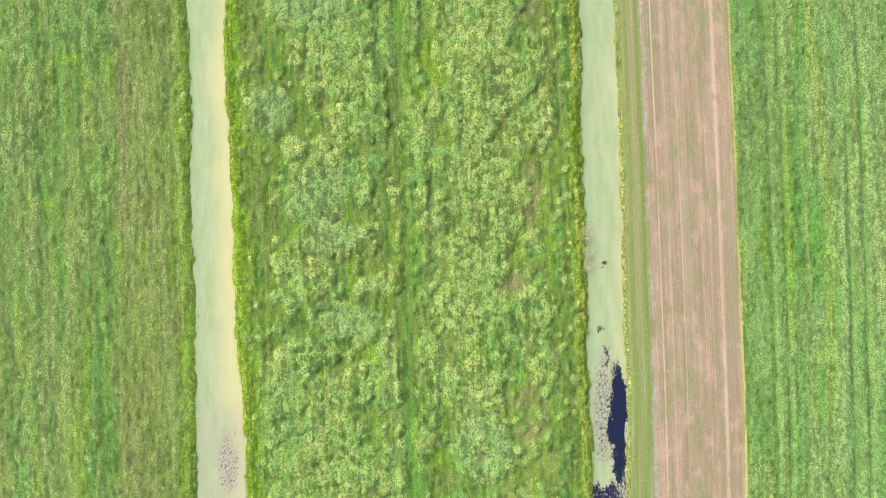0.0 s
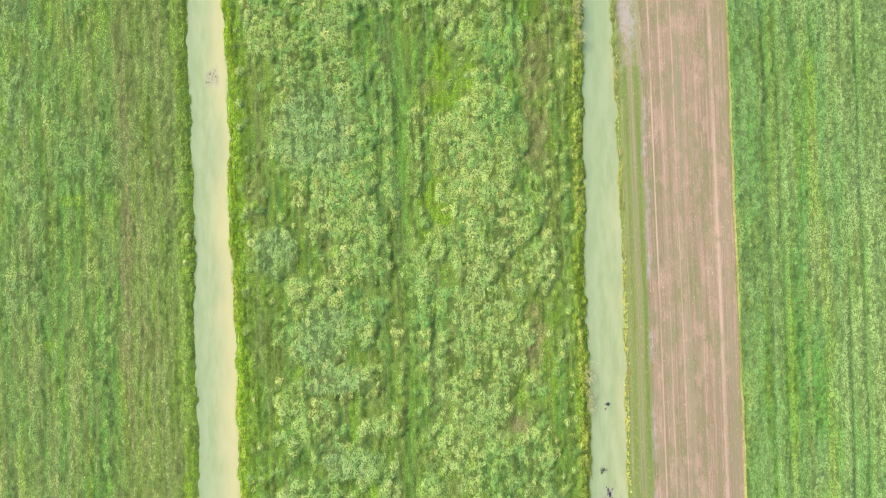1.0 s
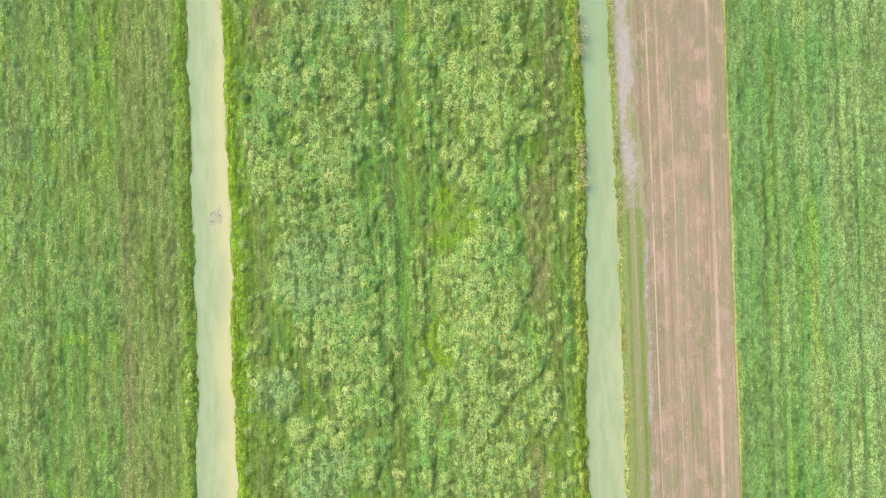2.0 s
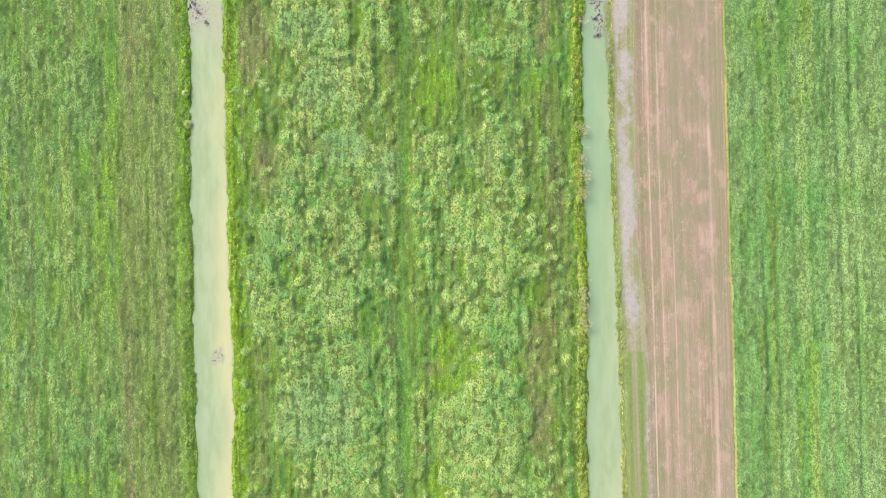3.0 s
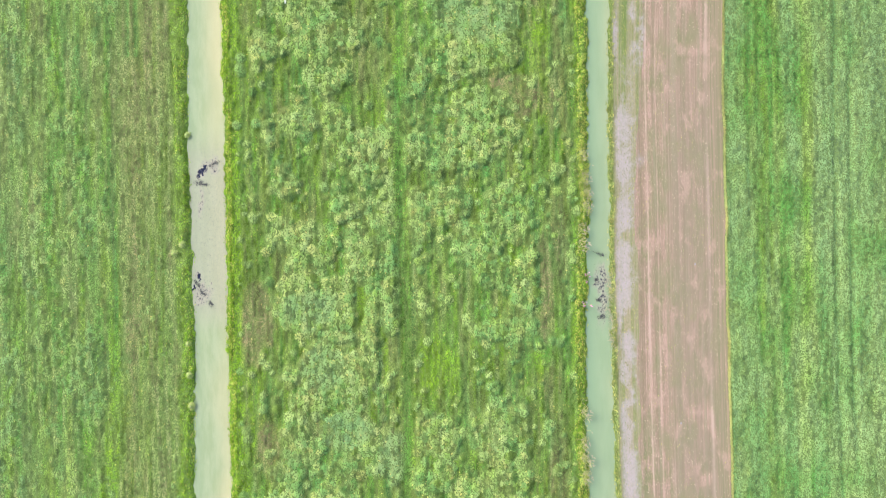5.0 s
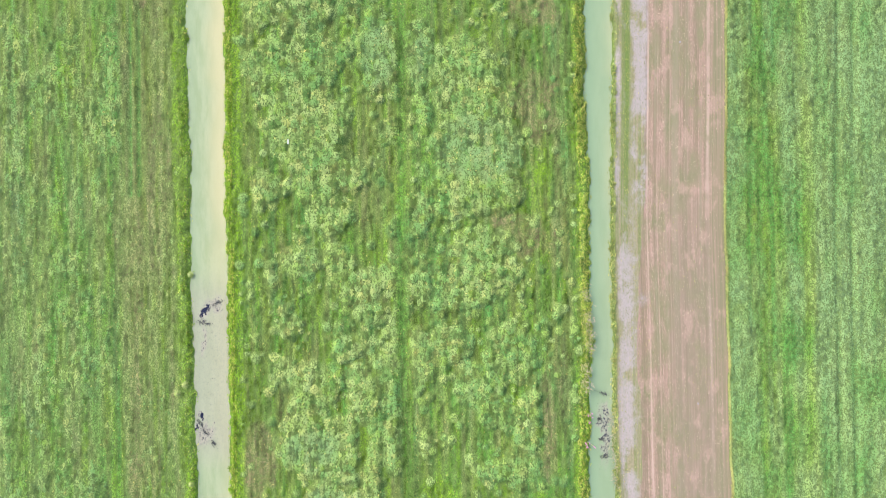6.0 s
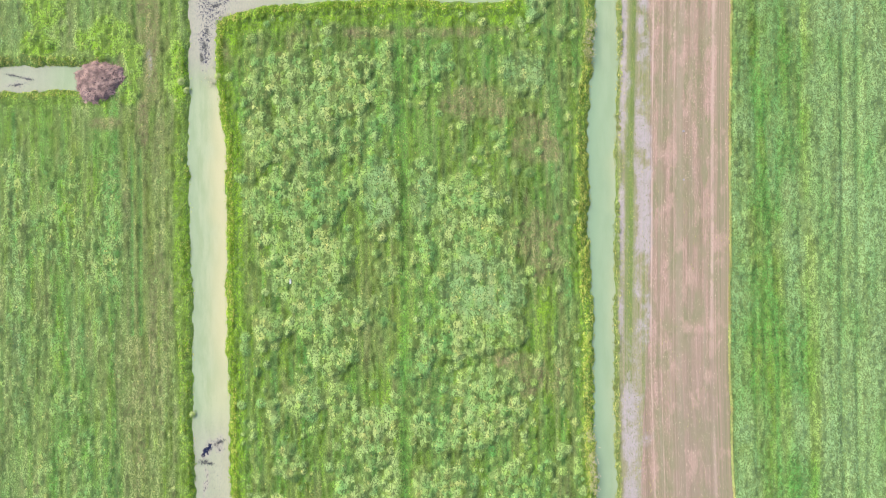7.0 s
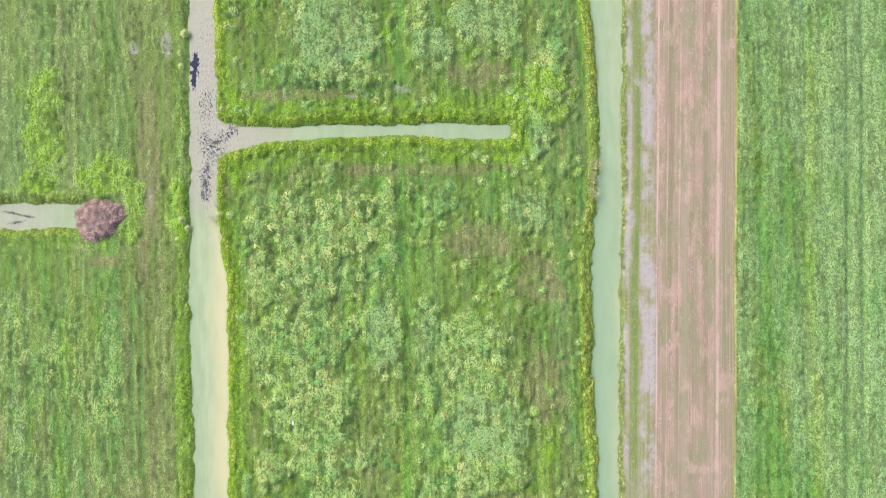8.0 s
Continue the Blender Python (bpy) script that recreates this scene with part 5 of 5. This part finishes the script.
def bush(x, y, radius, tall, count, seed):
    """A wild shrub: several stems and a broken crown of small leaves."""
    rnd = random.Random(seed)
    root = tagged(new("bush"), "bright green leafy wild bush beside the ditch", "bush")
    root.location = (x, y, height(x, y))
    lobes = []
    for k in range(80):
        q, f = rnd.uniform(0, 2 * math.pi), math.sqrt(rnd.random()) * 1.3
        along, aside = math.cos(q) * radius * f * 1.25, math.sin(q) * radius * f * 0.85
        tip = Vector((along * 0.8 - aside * 0.6, along * 0.6 + aside * 0.8, tall * (0.70 - 0.4 * f) + rnd.uniform(-0.14, 0.16)))
        lobes.append((tip, radius * rnd.uniform(0.05, 0.12)))
        bm = bmesh.new()
        mid = Vector((tip.x * 0.4, tip.y * 0.4, tip.z * 0.55))
        stick(bm, (rnd.gauss(0, 0.1), rnd.gauss(0, 0.1), -0.1), mid, 0.05, 0.03, 0.06, 6, 3)
        stick(bm, mid, tip, 0.03, 0.01, 0.08, 5, 3)
        part("stem", bm, BARK, root)
    verts, values = [], []
    for _ in range(count):
        c, r = rnd.choice(lobes)
        d = Vector((rnd.gauss(0, 1), rnd.gauss(0, 1), rnd.gauss(0.5, 0.9))).normalized()
        p = c + Vector((d.x, d.y, d.z * 0.4)) * r * abs(rnd.gauss(0, 1.1))
        n = (d + Vector((rnd.gauss(0, 0.3), rnd.gauss(0, 0.3), 2.2))).normalized()
        w = n.orthogonal().normalized()
        w.rotate(Matrix.Rotation(rnd.uniform(0, 6.3), 3, n))
        s, long = n.cross(w), rnd.uniform(0.16, 0.30)
        verts += [p - w * long * 0.5, p + s * long * 0.27, p + w * long * 0.5 - n * 0.03, p - s * long * 0.27]
        values.append(rnd.random())
    luck = np.repeat(np.array(values), 4)
    same = np.ones_like(luck)
    me = net_mesh("crown", np.array(verts), np.arange(len(verts)).reshape(-1, 4), BANK_LEAF,
                  {"luck": luck, "pale": 1.0 * same, "fresh": 0.6 * same, "sage": 0.0 * same, "teal": 0.0 * same, "dry": 0 * same, "straw": 0 * same}, False)
    new("crown", me).parent = root
    return root


brush_heap(-36.9, 123.5)
bush(10.6, 135.4, 2.7, 0.55, 5200, 4)


def reed_clump():
    """Reeds with feathery pale plumes that lean out over the water."""
    rnd = random.Random(8)
    root = tagged(new("reed_clump"), "reed clump with pale feathery plumes at the waterside", "reed clump", "reed clumps along the ditch")
    bm = bmesh.new()
    for _ in range(60):
        bx, by = rnd.gauss(0, 0.18), rnd.gauss(0, 0.45)
        blade(bm, (bx, by, 0), (bx + rnd.gauss(0.12, 0.25), by + rnd.gauss(0, 0.25), rnd.uniform(0.5, 0.95)), rnd.uniform(0.03, 0.06), 0.12)
    part("foliage", bm, REED, root)
    shape = None
    for _ in range(12):
        bx, by = rnd.gauss(0.05, 0.2), rnd.gauss(0, 0.45)
        if shape is None:
            bm = bmesh.new()
            for k in range(16):
                q, f = rnd.uniform(0, 6.3), rnd.uniform(0.0, 0.2)
                blade(bm, (f, 0, f * 0.35), (f + 0.08, math.cos(q) * 0.07, f * 0.35 + math.sin(q) * 0.05 + 0.02), 0.035)
            stick(bm, (-0.4, 0, -0.75), (0.2, 0, 0.07), 0.006, 0.004, 0.03, 4, 3)
            ob = part("plume", bm, PLUME, root, "pale feathery plume")
            shape = ob.data
        else:
            ob = tagged(new("plume", shape), "pale feathery plume")
            ob.parent = root
        ob.matrix_basis = pose(bx + 0.2, by, 0.82 + rnd.uniform(-0.08, 0.12), 0, rnd.uniform(-12, 12), rnd.gauss(0, 40))
    return root


clump = reed_clump()
REEDS = [(15.0, 57.6), (14.9, 54.6), (15.0, 52.8), (15.0, 51.0), (14.8, 40.4), (14.8, 39.0), (14.8, 37.1), (15.2, 85.0), (15.4, 82.6), (15.6, 80.9), (15.5, 79.5), (15.0, 77.2), (15.0, 75.5), (16.2, 128.6),
         (16.0, 127.2), (15.9, 125.5), (15.1, -1.9), (15.0, -0.6), (14.9, 1.5), (-24.7, 123.5)]
for k, (x, y) in enumerate(REEDS):
    m = pose(x - 0.5, y, height(x - 0.5, y), 0, 0, random.Random(k).uniform(-25, 25)) @ Matrix.Scale(random.Random(k + 50).uniform(0.85, 1.15), 4)
    if k:
        copy_thing(clump, m)
    else:
        clump.matrix_basis = m


def sedge_tussock():
    """A dense tussock whose leaves fall outwards all round."""
    rnd = random.Random(31)
    root = tagged(new("sedge_tussock"), "yellow-green sedge tussock on the ditch bank", "sedge tussock", "tussocks along the ditches")
    for name, count, reach, tall, material, label in (("foliage", 210, 0.52, 0.40, TUSSOCK, ""), ("seed_heads", 22, 0.40, 0.46, PLUME, "straw-coloured seed heads")):
        bm = bmesh.new()
        for _ in range(count):
            q, f = rnd.uniform(0, 2 * math.pi), rnd.uniform(0.2, 1.0)
            base = Vector((math.cos(q) * -0.04, math.sin(q) * -0.04, 0.34 - 0.3 * f))
            tip = Vector((math.cos(q) * reach * f, math.sin(q) * reach * f, tall * rnd.uniform(0.7, 1.0) * (1.15 - 0.8 * f)))
            blade(bm, base, tip, rnd.uniform(0.05, 0.09) if name == "foliage" else 0.045, 0.10)
        part(name, bm, material, root, label)
    return root


sedge = sedge_tussock()
TUSSOCKS = [(-28.7, 75.1), (-27.9, 76.0), (-27.4, 65.4), (-27.3, 62.1), (-27.2, 58.8), (-27.3, 87.7), (-28.0, 123.3), (-28.5, 121.2), (-27.5, 122.4),
            (-28.0, 141.1), (-27.9, 139.7), (-23.6, 135.1), (-24.1, 123.8), (-27.5, 143.2), (7.7, 131.5), (7.8, 133.1), (-27.3, 17.2), (-27.6, 14.5)]
for k, (x, y) in enumerate(TUSSOCKS):
    m = pose(x, y, height(x, y) + 0.05, 0, 0, 47 * k % 360) @ Matrix.Scale(random.Random(k + 80).uniform(0.8, 1.3), 4)
    if k:
        copy_thing(sedge, m)
    else:
        sedge.matrix_basis = m


def dead_reeds():
    """Last year's reeds, broken and bleached."""
    rnd = random.Random(12)
    root = tagged(new("dead_reed_tuft"), "bleached tan tuft of broken dead reeds", "dead reeds", "dead reed tufts on the bank")
    bm = bmesh.new()
    for _ in range(46):
        bx, by = rnd.gauss(0, 0.16), rnd.gauss(0, 0.4)
        blade(bm, (bx, by, 0), (bx + rnd.gauss(-0.05, 0.28), by + rnd.gauss(0, 0.3), rnd.uniform(0.15, 0.5)), rnd.uniform(0.025, 0.05), 0.1)
    part("dead_foliage", bm, PLUME, root)
    return root


tuft = dead_reeds()
for k, (x, y) in enumerate([(17.7, 71.8), (17.6, 70.5), (17.6, 69.4), (17.5, 68.1), (17.7, 67.0), (17.8, 65.9), (17.8, 64.8)]):
    m = pose(x, y, height(x, y), 0, 0, 37 * k % 60 - 30)
    if k:
        copy_thing(tuft, m)
    else:
        tuft.matrix_basis = m


def loosestrife():
    rnd = random.Random(21)
    root = tagged(new("wildflower"), "pink flowering waterside plant among bank reeds", "wildflower", "pink wildflowers")
    for _ in range(7):
        bx, by = rnd.gauss(0, 0.14), rnd.gauss(0, 0.16)
        tx, ty, tz = bx * 1.5, by * 1.5, rnd.uniform(0.7, 0.95)
        bm = bmesh.new()
        stick(bm, (bx, by, 0), (tx, ty, tz), 0.01, 0.006, 0.02)
        for f in (0.3, 0.45, 0.6):
            c = Vector((bx, by, 0)).lerp((tx, ty, tz), f)
            blade(bm, c, c + Vector((rnd.gauss(0, 0.12), rnd.gauss(0, 0.12), 0.05)), 0.04)
        stem = part("stem", bm, REED, root)
        bm = bmesh.new()
        for k in range(22):
            q, f = rnd.uniform(0, 6.3), k / 22 * 0.28
            c = Vector((tx, ty, tz - 0.08 + f))
            blade(bm, c, c + Vector((math.cos(q) * 0.07, math.sin(q) * 0.07, 0.02)), 0.05)
        part("flower_spike", bm, PINK, stem, "pink flower spike")
    return root


flower = loosestrife()
flower.matrix_basis = pose(15.05, 72.1, height(15.05, 72.1) + 0.1)
copy_thing(flower, pose(14.75, 69.1, height(14.75, 69.1) + 0.1, 0, 0, 80))


def stone(x, y, size, seed):
    bm = bmesh.new()
    bmesh.ops.create_icosphere(bm, subdivisions=2, radius=size)
    for v in bm.verts:
        v.co *= 1 + 0.35 * noise.noise(v.co * (1.2 / size) + Vector((seed, 0, 0)))
        v.co.z *= 0.6
    me = bpy.data.meshes.new("stone")
    bm.to_mesh(me)
    bm.free()
    me.materials.append(STONE)
    ob = tagged(new("stone", me), "pale grey stone lying on bare stubble soil", "stone", "stones on the stubble")
    ob.location = (x, y, height(x, y) + size * 0.3)


for k, (x, y, size) in enumerate([(25.3, 47.6, 0.14), (25.1, 46.7, 0.12), (24.9, 56.2, 0.15), (25.7, 117.0, 0.18), (26.7, 73.1, 0.14), (25.6, 111.8, 0.15)]):
    stone(x, y, size * 0.75, k * 3.1)


def plastic_scrap(x, y):
    """A crumpled scrap of white sheet caught on the plants."""
    bm = bmesh.new()
    rows = []
    for j in range(9):
        v = j / 8 - 0.5
        half = 0.11 * (1 - 0.55 * abs(v) - 0.25 * v)
        rows.append([bm.verts.new((half * (i / 3 - 1), 0.52 * v, 0.05 * noise.noise((i * 0.7, j * 0.6, 1.5)))) for i in range(7)])
    for lo, hi in zip(rows, rows[1:]):
        for i in range(6):
            bm.faces.new((lo[i], lo[i + 1], hi[i + 1], hi[i]))
    bmesh.ops.solidify(bm, geom=bm.faces[:], thickness=0.006)
    me = bpy.data.meshes.new("plastic_scrap")
    bm.to_mesh(me)
    bm.free()
    me.materials.append(SHEET)
    ob = tagged(new("plastic_scrap", me), "small crumpled white plastic scrap lying on meadow plants", "plastic scrap")
    ob.location = (x, y, float(sample(TOP, np.array([x]), np.array([y]))[0]) + 0.04)


plastic_scrap(-16.5, 101.7)


def floating_weed(x, y, long, wide, turn, seed):
    """A dark raft of rotting water plants."""
    rnd = random.Random(seed)
    bm = bmesh.new()
    for _ in range(40):
        cx, cy, q = rnd.gauss(0, long / 3), rnd.gauss(0, wide / 3), rnd.uniform(0, 6.3)
        d = Vector((math.cos(q), math.sin(q), 0)) * rnd.uniform(0.05, 0.14)
        stick(bm, Vector((cx, cy, 0.01)) - d, Vector((cx, cy, 0.03)) + d, 0.028, 0.012, 0.02, 4, 2)
    me = bpy.data.meshes.new("floating_weed")
    bm.to_mesh(me)
    bm.free()
    me.materials.append(SOAKED)
    ob = tagged(new("floating_weed", me), "dark clump of rotting plants floating in duckweed", "water weed", "floating weed clumps")
    ob.matrix_basis = pose(x, y, WATER_LEVEL, 0, 0, turn)


for k, row in enumerate([(15.9, -8.9, 0.55, 0.35, 20), (16.6, -1.9, 0.4, 0.25, 0), (16.7, 74.3, 0.8, 0.3, -20), (16.2, 71.6, 0.35, 0.25, 0), (16.4, 69.4, 0.3, 0.35, 60), (16.7, 67.6, 0.35, 0.5, 100),
                         (-26.2, 82.6, 0.7, 0.45, 10), (-25.5, 82.4, 0.5, 0.2, 0), (-26.5, 71.8, 0.9, 0.3, -50), (-25.9, 70.8, 0.7, 0.3, -50), (-25.0, 69.6, 0.7, 0.3, -50), (-24.6, 84.6, 0.8, 0.3, 20),
                         (-24.4, 131.6, 0.9, 0.25, 10), (-25.6, 127.2, 0.3, 0.9, 0), (-25.9, 125.9, 0.3, 0.9, 10), (-25.3, 129.0, 0.3, 0.8, 0),
                         (-46.2, 124.4, 1.4, 0.15, -12), (-44.6, 124.0, 0.9, 0.12, -8), (-45.8, 123.4, 1.0, 0.15, 5)]):
    floating_weed(*row, k)
